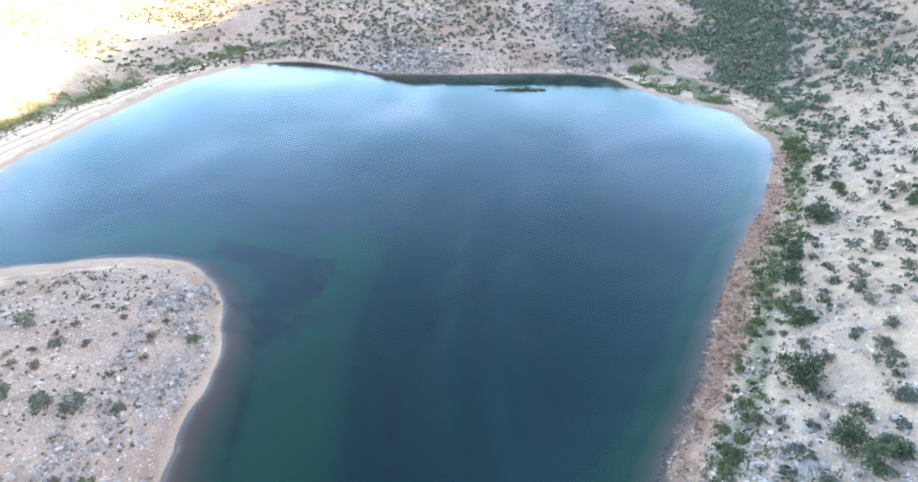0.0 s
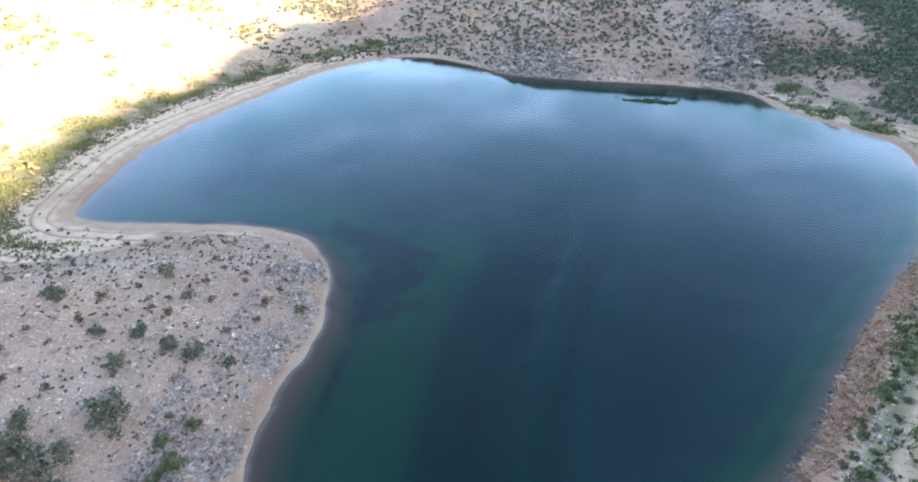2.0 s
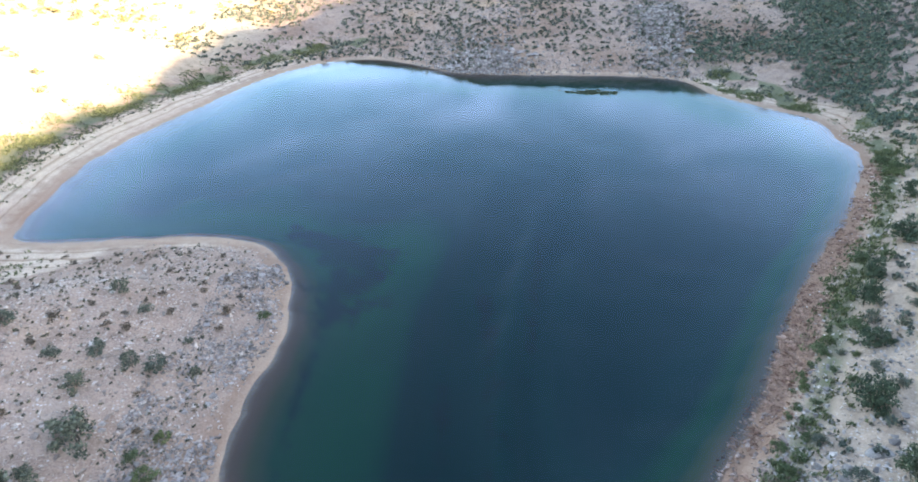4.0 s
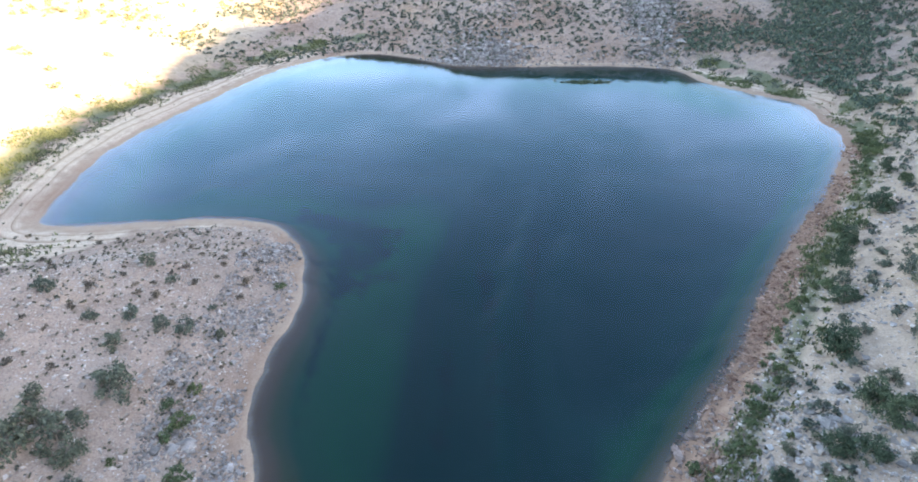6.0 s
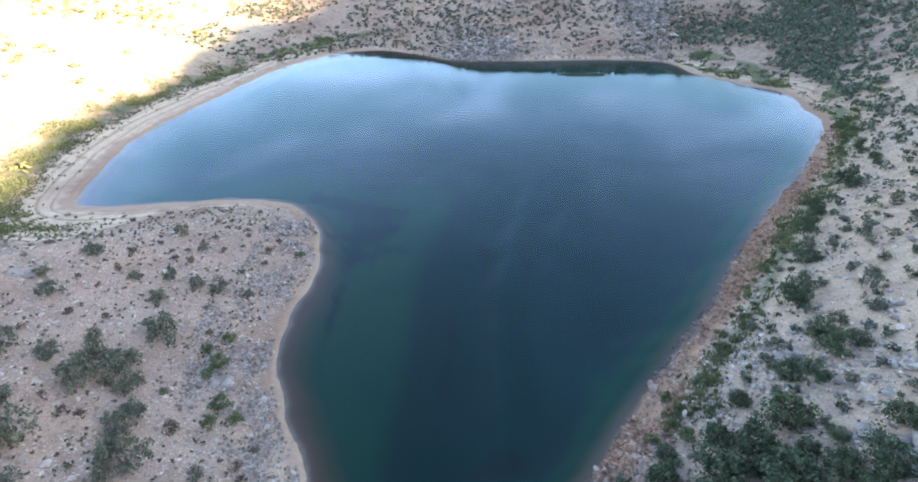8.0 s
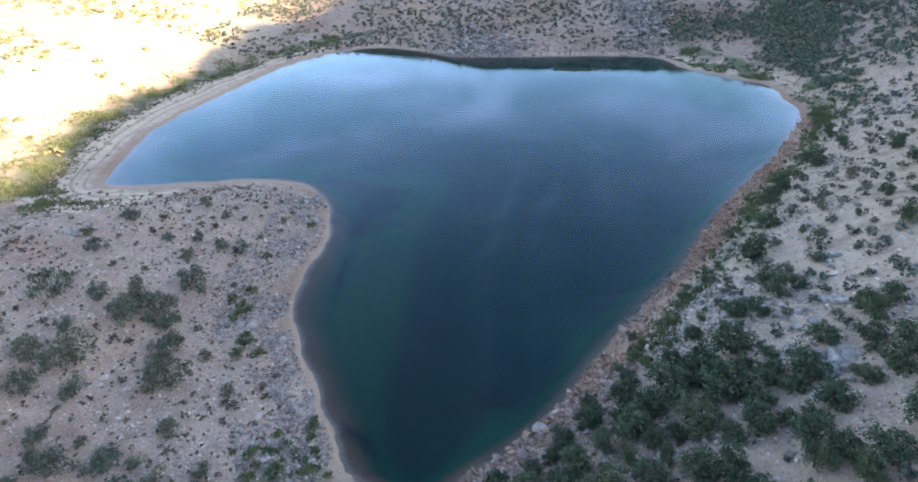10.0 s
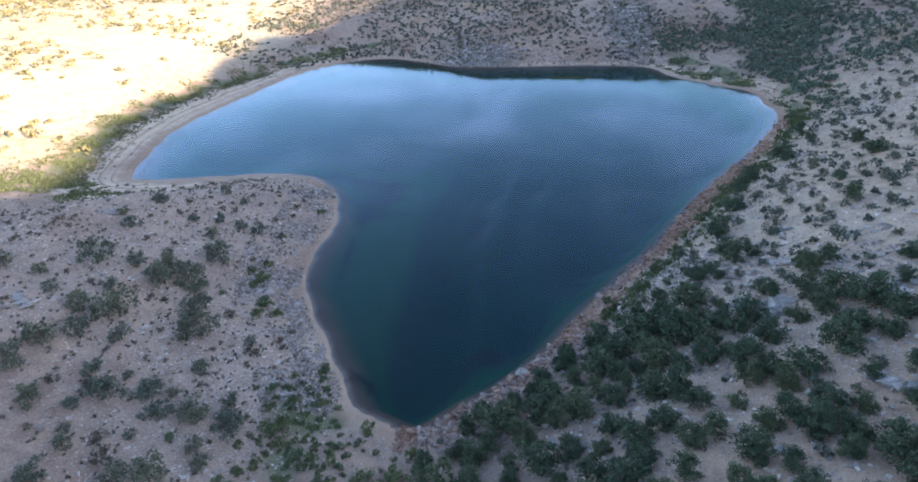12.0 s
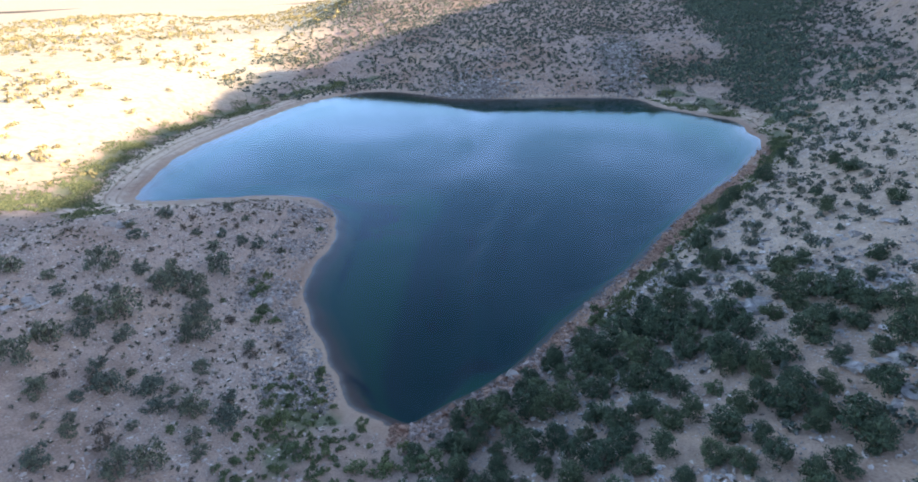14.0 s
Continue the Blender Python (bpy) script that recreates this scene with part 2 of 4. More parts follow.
def leaf_material(name, dark, light, per_island=False):
    m, n, l = material(name)
    pos = n.new("ShaderNodeNewGeometry")
    one = n.new("ShaderNodeObjectInfo")
    rnd = pos.outputs["Random Per Island"]
    hue = pos.outputs["Random Per Island"] if per_island else one.outputs["Random"]
    mid = tuple((a + b) / 2 for a, b in zip(dark, light))
    c = ramp(n, l, rnd, [(0.0, dark), (0.55, mid), (1.0, light)])
    patch = texture(n, l, 1.1, 3, 0.6, pos.outputs["Position"])
    c = mixed(n, l, 0.7, c, ramp(n, l, patch.outputs["Fac"], [(0.3, (0.55, 0.6, 0.6)), (0.7, (1.35, 1.3, 1.2))]), "MULTIPLY")
    c = mixed(n, l, 0.6, c, ramp(n, l, hue, [(0.0, (0.7, 0.8, 0.85)), (0.5, (1, 1, 1)), (1.0, (1.35, 1.2, 1.0))]), "MULTIPLY")
    finish(n, l, c, 0.75, spec=0.2)
    return m


def stone_material(name, dark, light):
    m, n, l = material(name)
    geo = n.new("ShaderNodeNewGeometry")
    one = n.new("ShaderNodeObjectInfo")
    big = texture(n, l, 0.9, 5, 0.6, geo.outputs["Position"])
    fine = texture(n, l, 7, 4, 0.6, geo.outputs["Position"])
    c = ramp(n, l, big.outputs["Fac"], [(0.3, dark), (0.7, light)])
    c = mixed(n, l, 0.6, c, ramp(n, l, fine.outputs["Fac"], [(0.3, (0.6, 0.6, 0.62)), (0.7, (1.15, 1.15, 1.15))]), "MULTIPLY")
    c = mixed(n, l, 0.8, c, ramp(n, l, geo.outputs["Random Per Island"], [(0, (0.45, 0.43, 0.42)), (0.5, (0.9, 0.9, 0.9)), (1, (1.25, 1.25, 1.25))]), "MULTIPLY")
    c = mixed(n, l, 0.5, c, ramp(n, l, one.outputs["Random"], [(0, (0.75, 0.72, 0.7)), (1, (1.1, 1.1, 1.1))]), "MULTIPLY")
    finish(n, l, c, 0.9, fine.outputs["Fac"], 0.6, 0.05, 0.2)
    return m


def bark_material():
    m, n, l = material("grey_brown_bark")
    pos = n.new("ShaderNodeNewGeometry").outputs["Position"]
    t = texture(n, l, 9, 4, 0.6, pos)
    finish(n, l, ramp(n, l, t.outputs["Fac"], [(0.3, (0.07, 0.055, 0.045)), (0.7, (0.2, 0.17, 0.14))]), 0.95, t.outputs["Fac"], 0.6, 0.03)
    return m


M_GROUND, M_WATER, M_BARK = ground_material(), water_material(), bark_material()
M_OAK = leaf_material("dark_evergreen_leaves", (0.033, 0.054, 0.036), (0.104, 0.134, 0.082))
M_SCRUB = leaf_material("grey_green_scrub_leaves", (0.060, 0.073, 0.058), (0.165, 0.178, 0.135))
M_GREEN = leaf_material("fresh_green_leaves", (0.060, 0.083, 0.042), (0.15, 0.178, 0.092))
M_DRY = leaf_material("dry_brown_twigs", (0.07, 0.052, 0.042), (0.17, 0.135, 0.105))
M_THORN = leaf_material("dull_thorny_leaves", (0.062, 0.062, 0.052), (0.165, 0.155, 0.122))
# next two leaf colours are lightened and blued a little for distance haze
M_FAR = leaf_material("far_scrub_leaves", (0.050, 0.066, 0.056), (0.15, 0.165, 0.137), True)
M_WOOD = leaf_material("woodland_leaves", (0.050, 0.078, 0.064), (0.155, 0.195, 0.150), True)
M_GRASS = leaf_material("meadow_blades", (0.07, 0.088, 0.045), (0.185, 0.20, 0.105), True)
# lighter, yellower leaf colour carries the sun and glare on the western down
M_OLIVE = leaf_material("sunlit_tone_olive_leaves", (0.12, 0.10, 0.05), (0.36, 0.30, 0.15), True)
M_DRYFAR = leaf_material("dry_tuft_leaves", (0.06, 0.062, 0.05), (0.17, 0.155, 0.12), True)
M_STONE = stone_material("pale_limestone", (0.37, 0.30, 0.26), (0.69, 0.595, 0.53))
M_GREY = stone_material("blue_grey_limestone", (0.165, 0.143, 0.133), (0.45, 0.40, 0.375))
M_SLAB = stone_material("weathered_pale_limestone", (0.21, 0.185, 0.172), (0.54, 0.485, 0.455))
M_PINK = stone_material("pinkish_shore_rock", (0.20, 0.14, 0.12), (0.48, 0.36, 0.31))
M_RED = stone_material("rusty_shore_stone", (0.19, 0.095, 0.065), (0.48, 0.31, 0.235))


# ---- lie of the land ----
rng = np.random.RandomState(7)
LATTICE = rng.rand(256, 256)


def value_noise(x, y):
    xi, yi = np.floor(x).astype(int), np.floor(y).astype(int)
    u, v = x - xi, y - yi
    u, v = u * u * (3 - 2 * u), v * v * (3 - 2 * v)
    g = lambda a, b: LATTICE[(xi + a) % 256, (yi + b) % 256]
    return (g(0, 0) * (1 - u) + g(1, 0) * u) * (1 - v) + (g(0, 1) * (1 - u) + g(1, 1) * u) * v - 0.5


def fbm(x, y, size, octaves=4):
    total = np.zeros_like(x, dtype=float)
    for k in range(octaves):
        f = 2.0 ** k / size
        total += value_noise(x * f + 17.3 * k, y * f - 9.1 * k) / 2.0 ** k
    return total


# turns of the shoreline, clockwise from the southern tip
SHORE_WEST = [(-5, 3), (-9, 4.1), (-11.8, 5.7), (-13.7, 9), (-17.5, 15.5), (-21.7, 22.6), (-24.3, 28.5), (-25.8, 35), (-25.2, 44),
              (-25.9, 51), (-27.4, 57.3), (-31.5, 63.3), (-36.5, 67.5), (-44, 69), (-54, 67.8), (-64, 66.3), (-72.5, 65.5),
              (-76.5, 71.5), (-79, 80), (-81.2, 92), (-81.6, 106), (-78.5, 122), (-75, 140), (-70, 161), (-61, 178), (-50, 186.5)]
SHORE_EAST = [(-38, 186.5), (-26, 180), (-16, 173), (-8, 170.5), (12, 171), (34, 172.3), (53.5, 168.5), (59.5, 154), (68, 142.8),
              (75.3, 135.4), (76.4, 128), (75.2, 120.5), (75.6, 113.5), (73, 106.5), (68, 98), (61.7, 88.1), (54.6, 78.6), (48, 70.3), (41.8, 62.1),
              (36.1, 54.2), (30.8, 46.1), (25.4, 38.6), (20.3, 32.3), (15.9, 26), (12, 19.8), (8.2, 14.7), (3.2, 9.3), (-1.2, 5.6)]


def smooth_loop(turns, steps=6):
    p, out = np.array(turns, float), []
    for i in range(len(p)):
        a, b, c, d = p[i - 1], p[i], p[(i + 1) % len(p)], p[(i + 2) % len(p)]
        for k in range(steps):
            t = k / steps
            out.append(0.5 * (2 * b + (c - a) * t + (2 * a - 5 * b + 4 * c - d) * t * t + (3 * b - a - 3 * c + d) * t ** 3))
    return np.array(out)


SHORE = smooth_loop(SHORE_WEST + SHORE_EAST)


def from_shore(x, y):
    """Distance to the waterline, negative inside the lake."""
    x, y = np.ravel(x).astype(float), np.ravel(y).astype(float)
    best, inside = np.full(len(x), 1e12), np.zeros(len(x), bool)
    for (ax, ay), (bx, by) in zip(SHORE, np.roll(SHORE, -1, 0)):
        ex, ey = bx - ax, by - ay
        t = np.clip(((x - ax) * ex + (y - ay) * ey) / (ex * ex + ey * ey), 0, 1)
        best = np.minimum(best, (x - ax - t * ex) ** 2 + (y - ay - t * ey) ** 2)
        if ay != by:
            inside ^= ((ay > y) != (by > y)) & (x < ax + (y - ay) * ex / ey)
    d = np.where(inside, -1, 1) * np.sqrt(best)
    return d + 1.1 * fbm(x, y, 5, 3) * np.exp(-np.abs(d) / 6)


# landforms round the lake: x, y, reach, slope, width of the flat rim, slope of the rim
LANDFORMS = [(-42, 28, 24, .36, 1.5, .12), (-27, 2, 18, .31, 1.5, .1), (-2, -18, 16, .36, 1.5, .12), (22, 2, 18, .47, 1.0, .2),
             (40, 28, 22, .51, 1.5, .15), (66, 66, 26, .49, 2.5, .15), (92, 112, 26, .40, 4.0, .12), (92, 162, 26, .27, 9, .1),
             (20, 195, 38, .46, 1.0, .2), (-36, 205, 24, .34, 6, .1), (-76, 195, 26, .17, 9, .08), (-108, 125, 32, .42, 14, .13),
             (-95, 62, 22, .30, 15, .12), (-70, 44, 14, .22, 6, .07), (-44, 58, 9, .28, 2, .1), (-85, 22, 20, .16, 2, .1)]


def height(x, y, d=None):
    shape = np.shape(x)
    x, y = np.ravel(x).astype(float), np.ravel(y).astype(float)
    d = from_shore(x, y) if d is None else np.ravel(d)
    w = s = b = f = 1e-9
    for lx, ly, reach, slope, rim, low in LANDFORMS:
        k = 1.0 / (0.15 + ((x - lx) ** 2 + (y - ly) ** 2) / reach ** 2) ** 2.5
        w, s, b, f = w + k, s + k * slope, b + k * rim, f + k * low
    s, b, f = s / w, b / w, f / w
    out = np.maximum(d, 0)
    up = np.maximum(out - b, 0)
    # western down, low and rounded; a long ridge in the east that holds the lake in its shade
    west = 1 / (1 + np.exp(np.clip((x + 60) / 25.0, -50, 50)))
    reach = (30 + 18 * np.clip((y - 110) / 110, 0, 1)) * west + (1 - west) * 300
    rise = f * np.minimum(out, b) + s * reach * (1 - np.exp(-up / reach))
    # the northern slope is steep only at its foot
    north = 1 / (1 + np.exp(np.clip(-(y - 150) / 7, -50, 50))) * (1 - west)
    rise = rise * (1 - north) + north * (f * np.minimum(out, b) + s * 20 * (1 - np.exp(-up / 20)) + 0.13 * up)
    t = np.clip((x - 100 - 0.2 * np.clip(y - 100, 0, 200)) / 110, 0, 1)
    ridge = (94 + 8 * np.clip((-80 - y) / 20, 0, 1) - 6 * np.clip((y - 50) / 50, 0, 1) + 8 * fbm(x, y, 90, 2) + 5 * fbm(x, y, 22, 3)) * t * t * (3 - 2 * t) * np.clip((900 - np.abs(y - 60)) / 400, 0, 1)
    rise = np.where(x > 0, np.maximum(np.minimum(rise, 100), ridge), rise)
    # a hill behind the northern slope
    rise = rise + north * np.clip((x + 50) / 60, 0, 1) * np.clip((130 - x) / 60, 0, 1) * np.minimum(0.05 * np.maximum(up - 75, 0), 12)
    far = np.clip((out - 150 - 80 * (x > 0)) / 700, 0, 1)
    rise = rise * (1 - 0.85 * far * far * (3 - 2 * far))
    rough = np.clip(out / 12, 0, 1)
    rise = rise + rough * (fbm(x, y, 26, 3) * 1.5 + fbm(x, y, 6, 3) * 0.45) + np.clip(out / 3, 0, 1) * fbm(x, y, 1.7, 2) * 0.16
    rise = rise + np.clip((out - 40) / 160, 0, 1) * fbm(x, y, 120, 3) * 12
    # drowned bed: a weedy shelf in the west, a scarp running north, a deep basin
    deep = np.maximum(-d, 0)
    edge = x - (-10.5 + np.maximum(y - 55, 0) * 0.17 + fbm(x, y, 30, 2) * 3)
    shelf = 1 / (1 + np.exp(np.clip(edge / 0.9, -50, 50)))
    shelf = shelf * np.clip((118 - y) / 40, 0, 1)
    # low drowned ridges parallel to the scarp
    crest = 2.6 * np.exp(-((edge - 11 - fbm(x, y, 18, 2) * 3) / 2.6) ** 2) + 1.6 * np.exp(-((edge - 19 - fbm(x, y, 24, 2) * 4) / 3.4) ** 2)
    floor_ = -crest * np.clip((105 - y) / 30, 0, 1) + 3.6 * shelf + 8.2 * (1 - shelf) + fbm(x, y, 22, 3) * 2.6
    bed = -(0.13 + 0.16 * np.clip((x + 36) / 8, 0, 1) * np.clip((70 - y) / 8, 0, 1) + 0.10 * np.clip((x - 4) / 8, 0, 1) * np.clip((125 - y) / 20, 0, 1)) * np.minimum(deep, 4) - floor_ * (1 - np.exp(-np.maximum(deep - 1.2, 0) ** 1.3 / (8 + 4 * np.clip((x - 4) / 8, 0, 1)))) - 0.01 * deep
    return np.where(d > 0, rise, np.minimum(bed, -0.02 * deep)).reshape(shape)


def graded(lo, hi, step, far, growth=1.16):
    """Coordinates at an even step from lo to hi and ever wider out to far."""
    mid = list(np.arange(lo, hi + step / 2, step))
    left, right, k = [lo], [mid[-1]], step
    while right[-1] < far or left[-1] > -far:
        k *= growth
        left.append(left[-1] - k)
        right.append(right[-1] + k)
    return np.array(left[:0:-1] + mid + right[1:])


def build_ground():
    gx, gy = graded(-135, 130, 0.9, 4000), graded(-50, 260, 0.9, 4000)
    x, y = np.meshgrid(gx, gy)
    d = from_shore(x, y)
    z = height(x, y, d).ravel()
    x, y = x.ravel(), y.ravel()
    nx, ny = len(gx), len(gy)
    i = (np.arange(ny - 1)[:, None] * nx + np.arange(nx - 1)).ravel()
    quads = np.stack([i, i + 1, i + nx + 1, i + nx], 1)
    me = bpy.data.meshes.new("ground")
    me.vertices.add(len(x))
    me.vertices.foreach_set("co", np.stack([x, y, z], 1).ravel())
    me.loops.add(quads.size)
    me.loops.foreach_set("vertex_index", quads.ravel())
    me.polygons.add(len(quads))
    me.polygons.foreach_set("loop_start", np.arange(len(quads)) * 4)
    me.polygons.foreach_set("use_smooth", np.ones(len(quads), bool))
    me.update(calc_edges=True)
    grass, scree, beach = covers(x, y, d)
    a = me.attributes.new("cover", "FLOAT_COLOR", "POINT")
    a.data.foreach_set("color", np.stack([grass, scree, beach, silt_at(x, y)], 1).ravel())
    a = me.attributes.new("strand", "FLOAT", "POINT")
    a.data.foreach_set("value", d)
    a = me.attributes.new("weed", "FLOAT", "POINT")
    a.data.foreach_set("value", drowned_weed(x, y))
    me.materials.append(M_GROUND)
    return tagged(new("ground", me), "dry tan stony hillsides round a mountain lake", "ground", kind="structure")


def bump_at(x, y, cx, cy, rx, ry, turn=0.0):
    c, s = math.cos(radians(turn)), math.sin(radians(turn))
    u, v = ((x - cx) * c + (y - cy) * s) / rx, (-(x - cx) * s + (y - cy) * c) / ry
    return np.exp(-(u * u + v * v))


def drowned_weed(x, y):
    """Beds of dark water weed on the floor of the lake, 0 to 1."""
    w = 0.85 * bump_at(x, y, -27, 74, 13, 6, -25) + 0.7 * bump_at(x, y, -22, 60, 6, 9) + 0.8 * bump_at(x, y, 0.5, 22, 5, 3.5) + 0.7 * bump_at(x, y, -12, 11, 3, 2.2, 20)
    w += 0.62 * bump_at(x, y, -1, 58, 2.0, 24, 4) + 0.6 * bump_at(x, y, 6, 68, 1.4, 24, -6) + 0.6 * bump_at(x, y, -6.5, 42, 1.6, 18) + 0.6 * bump_at(x, y, -21.5, 40, 1.2, 14, 4)
    return np.clip(w, 0, 1)


def silt_at(x, y):
    """Dark silt left by the falling water at the head of the western bay."""
    return np.clip(1.1 * bump_at(x, y, -78, 74, 4.5, 9, -18) + 0.7 * bump_at(x, y, -80, 88, 2.5, 9), 0, 1)


def covers(x, y, d):
    """Grass, stones and bare sand, each 0 to 1."""
    n1, n2 = fbm(x, y, 14, 3), fbm(x, y, 40, 2)
    west = np.clip((-x - 58) / 10, 0, 1) * np.clip((y - 35) / 10, 0, 1)
    beach_w = 1.9 + 1.3 * np.clip((x - 5) / 8, 0, 1) * np.clip((110 - y) / 15, 0, 1) + 9 * west + 8 * bump_at(x, y, -66, 55, 20, 10) + 10 * bump_at(x, y, 76, 148, 14, 24, 28) + 3 * bump_at(x, y, -45, 190, 25, 12) + 2.2 * bump_at(x, y, -14, 8, 5, 9, 30)
    beach = np.clip((beach_w + 2 * n1 + 1.4 * fbm(x, y, 4, 2) - d) / 1.6, 0, 1)
    beach = np.maximum(beach, np.clip(1.7 * bump_at(x, y, -99, 206, 15, 7) - 0.35, 0, 1))
    grass = np.clip(0.88 + 0.9 * fbm(x, y, 4, 3), 0, 1) * west * np.clip((y - 48) / 20, 0.25, 1) * np.exp(-((d - 13 - 3 * n2) / 4.5) ** 2) + (0.62 + 1.3 * fbm(x, y, 5, 3)) * bump_at(x, y, -88, 52, 13, 9) + (0.45 + 1.3 * fbm(x, y, 5, 3)) * bump_at(x, y, -52, 199, 26, 7, 8)
    grass += np.clip(0.95 + 2.6 * fbm(x + 40, y, 5, 3), 0, 1.05) * np.clip((17 - d) / 4, 0, 1) * np.clip(2.4 * bump_at(x, y, 74, 146, 22, 26), 0, 1) * np.clip((d - 1.7) / 1.2, 0, 1)
    grass += 0.75 * np.exp(-((d - 4.5) / 2.2) ** 2) * np.clip((x - 10) / 10, 0, 1) * np.clip((130 - y) / 15, 0, 1)
    grass += (0.75 + 1.4 * fbm(x, y, 4, 3)) * bump_at(x, y, -16, 0, 5, 10)
    scree = 0.35 + 0.9 * n1 + 0.75 * bump_at(x, y, -45, 32, 22, 28) * (0.6 + n2) + 0.8 * bump_at(x, y, 24, 24, 9, 22, 40)
    scree += 0.8 * bump_at(x, y, -8, 176, 18, 9) + 0.8 * bump_at(x, y, 48, 190, 10, 26)
    scree += 0.3 * bump_at(x, y, 5, -8, 22, 9) + 0.5 * bump_at(x, y, -20, 5, 8, 12) + 0.5 * bump_at(x, y, 36, 10, 14, 18)
    scree -= 0.4 * bump_at(x, y, 58, 62, 20, 30)
    scree = np.clip(scree, 0, 1) * (1 - 0.9 * bump_at(x, y, -58, 59, 17, 8))
    return np.clip(grass, 0, 1), scree * (1 - beach), beach


ground = build_ground()


def build_water():
    bm = bmesh.new()
    bmesh.ops.create_grid(bm, x_segments=8, y_segments=8, size=1)
    for v in bm.verts:
        v.co = Vector((v.co.x * 92, 95 + v.co.y * 102, 0))
    me = bpy.data.meshes.new("lake_water")
    bm.to_mesh(me)
    bm.free()
    me.materials.append(M_WATER)
    ob = tagged(new("lake_water", me), "calm deep blue-green lake water reflecting a cloudy sky", "water", kind="structure")
    ob.visible_shadow = False
    return ob


build_water()


# ---- plants and stones ----
def part(name, verts, faces, mat, parent=None, smooth=False, label=""):
    """One mesh object from vertices and faces that all have the same number of corners."""
    verts, faces = np.asarray(verts, float), np.asarray(faces, int)
    me = bpy.data.meshes.new(name)
    me.vertices.add(len(verts))
    me.vertices.foreach_set("co", verts.ravel())
    me.loops.add(faces.size)
    me.loops.foreach_set("vertex_index", faces.ravel())
    me.polygons.add(len(faces))
    me.polygons.foreach_set("loop_start", np.arange(len(faces)) * faces.shape[1])
    me.polygons.foreach_set("use_smooth", np.full(len(faces), smooth))
    me.update(calc_edges=True)
    me.materials.append(mat)
    ob = new(name, me)
    ob.parent = parent
    return tagged(ob, label)


def leaves(r, centres, radii, count, size, flat=0.85, upward=0.25):
    """Small folded leaf sprays over the outside of clumps: vertices and faces."""
    n = len(centres) * count
    way = r.normal(size=(n, 3))
    way[:, 2] += upward
    way /= np.linalg.norm(way, axis=1)[:, None]
    c, rad = np.repeat(centres, count, 0), np.repeat(radii, count)
    p = c + way * (rad * r.uniform(0.55, 1.08, n))[:, None] * (1, 1, flat)
    nrm = way + r.normal(size=(n, 3)) * 0.55
    nrm /= np.linalg.norm(nrm, axis=1)[:, None]
    u = np.cross(nrm, r.normal(size=(n, 3)))
    u /= np.linalg.norm(u, axis=1)[:, None] + 1e-9
    v = np.cross(nrm, u)
    a, b = size * r.uniform(0.5, 1.2, n)[:, None], size * r.uniform(0.3, 0.8, n)[:, None]
    verts = np.stack([p - u * a, p + v * b - nrm * b * 0.35, p + u * a, p - v * b - nrm * b * 0.35], 1)
    verts[:, :, 2] = np.maximum(verts[:, :, 2], 0.0)
    return verts.reshape(-1, 3), np.arange(n * 4).reshape(-1, 4)


def clumps(r, count, width, tall, base, small=0.09, large=0.19):
    """Centres and radii of the leaf clumps of a crown of that width, uneven in outline."""
    ang, out = r.uniform(0, 2 * math.pi, count), np.sqrt(r.uniform(0, 1, count)) * 0.40 * width
    lobes = 1 + 0.22 * np.sin(ang * 2 + r.uniform(0, 6)) + 0.15 * np.sin(ang * 3 + r.uniform(0, 6))
    x, y = np.cos(ang) * out * lobes, np.sin(ang) * out * lobes
    dome = np.sqrt(np.clip(1 - (out / (0.46 * width)) ** 2, 0.05, 1))
    z = base + (tall - base) * dome * r.uniform(0.05, 0.85, count)
    return np.stack([x, y, z], 1), width * r.uniform(small, large, count)


def limb(a, b, ra, rb, sides=6, bend=0.0):
    """A tapered, slightly bent tube between two points."""
    a, b = np.array(a, float), np.array(b, float)
    axis = (b - a) / np.linalg.norm(b - a)
    u = np.cross(axis, (0.3, 0.9, 0.1))
    u /= np.linalg.norm(u)
    v = np.cross(axis, u)
    verts = []
    for k in range(3):
        t = k / 2
        c, rad = a + (b - a) * t + u * bend * math.sin(math.pi * t), ra + (rb - ra) * t
        verts += [c + rad * (math.cos(2 * math.pi * i / sides) * u + math.sin(2 * math.pi * i / sides) * v) for i in range(sides)]
    faces = [(k * sides + i, k * sides + (i + 1) % sides, (k + 1) * sides + (i + 1) % sides, (k + 1) * sides + i) for k in range(2) for i in range(sides)]
    return verts, faces


def joined(pieces):
    verts, faces = [], []
    for v, f in pieces:
        faces += [tuple(i + len(verts) for i in one) for one in f]
        verts += list(v)
    return verts, faces


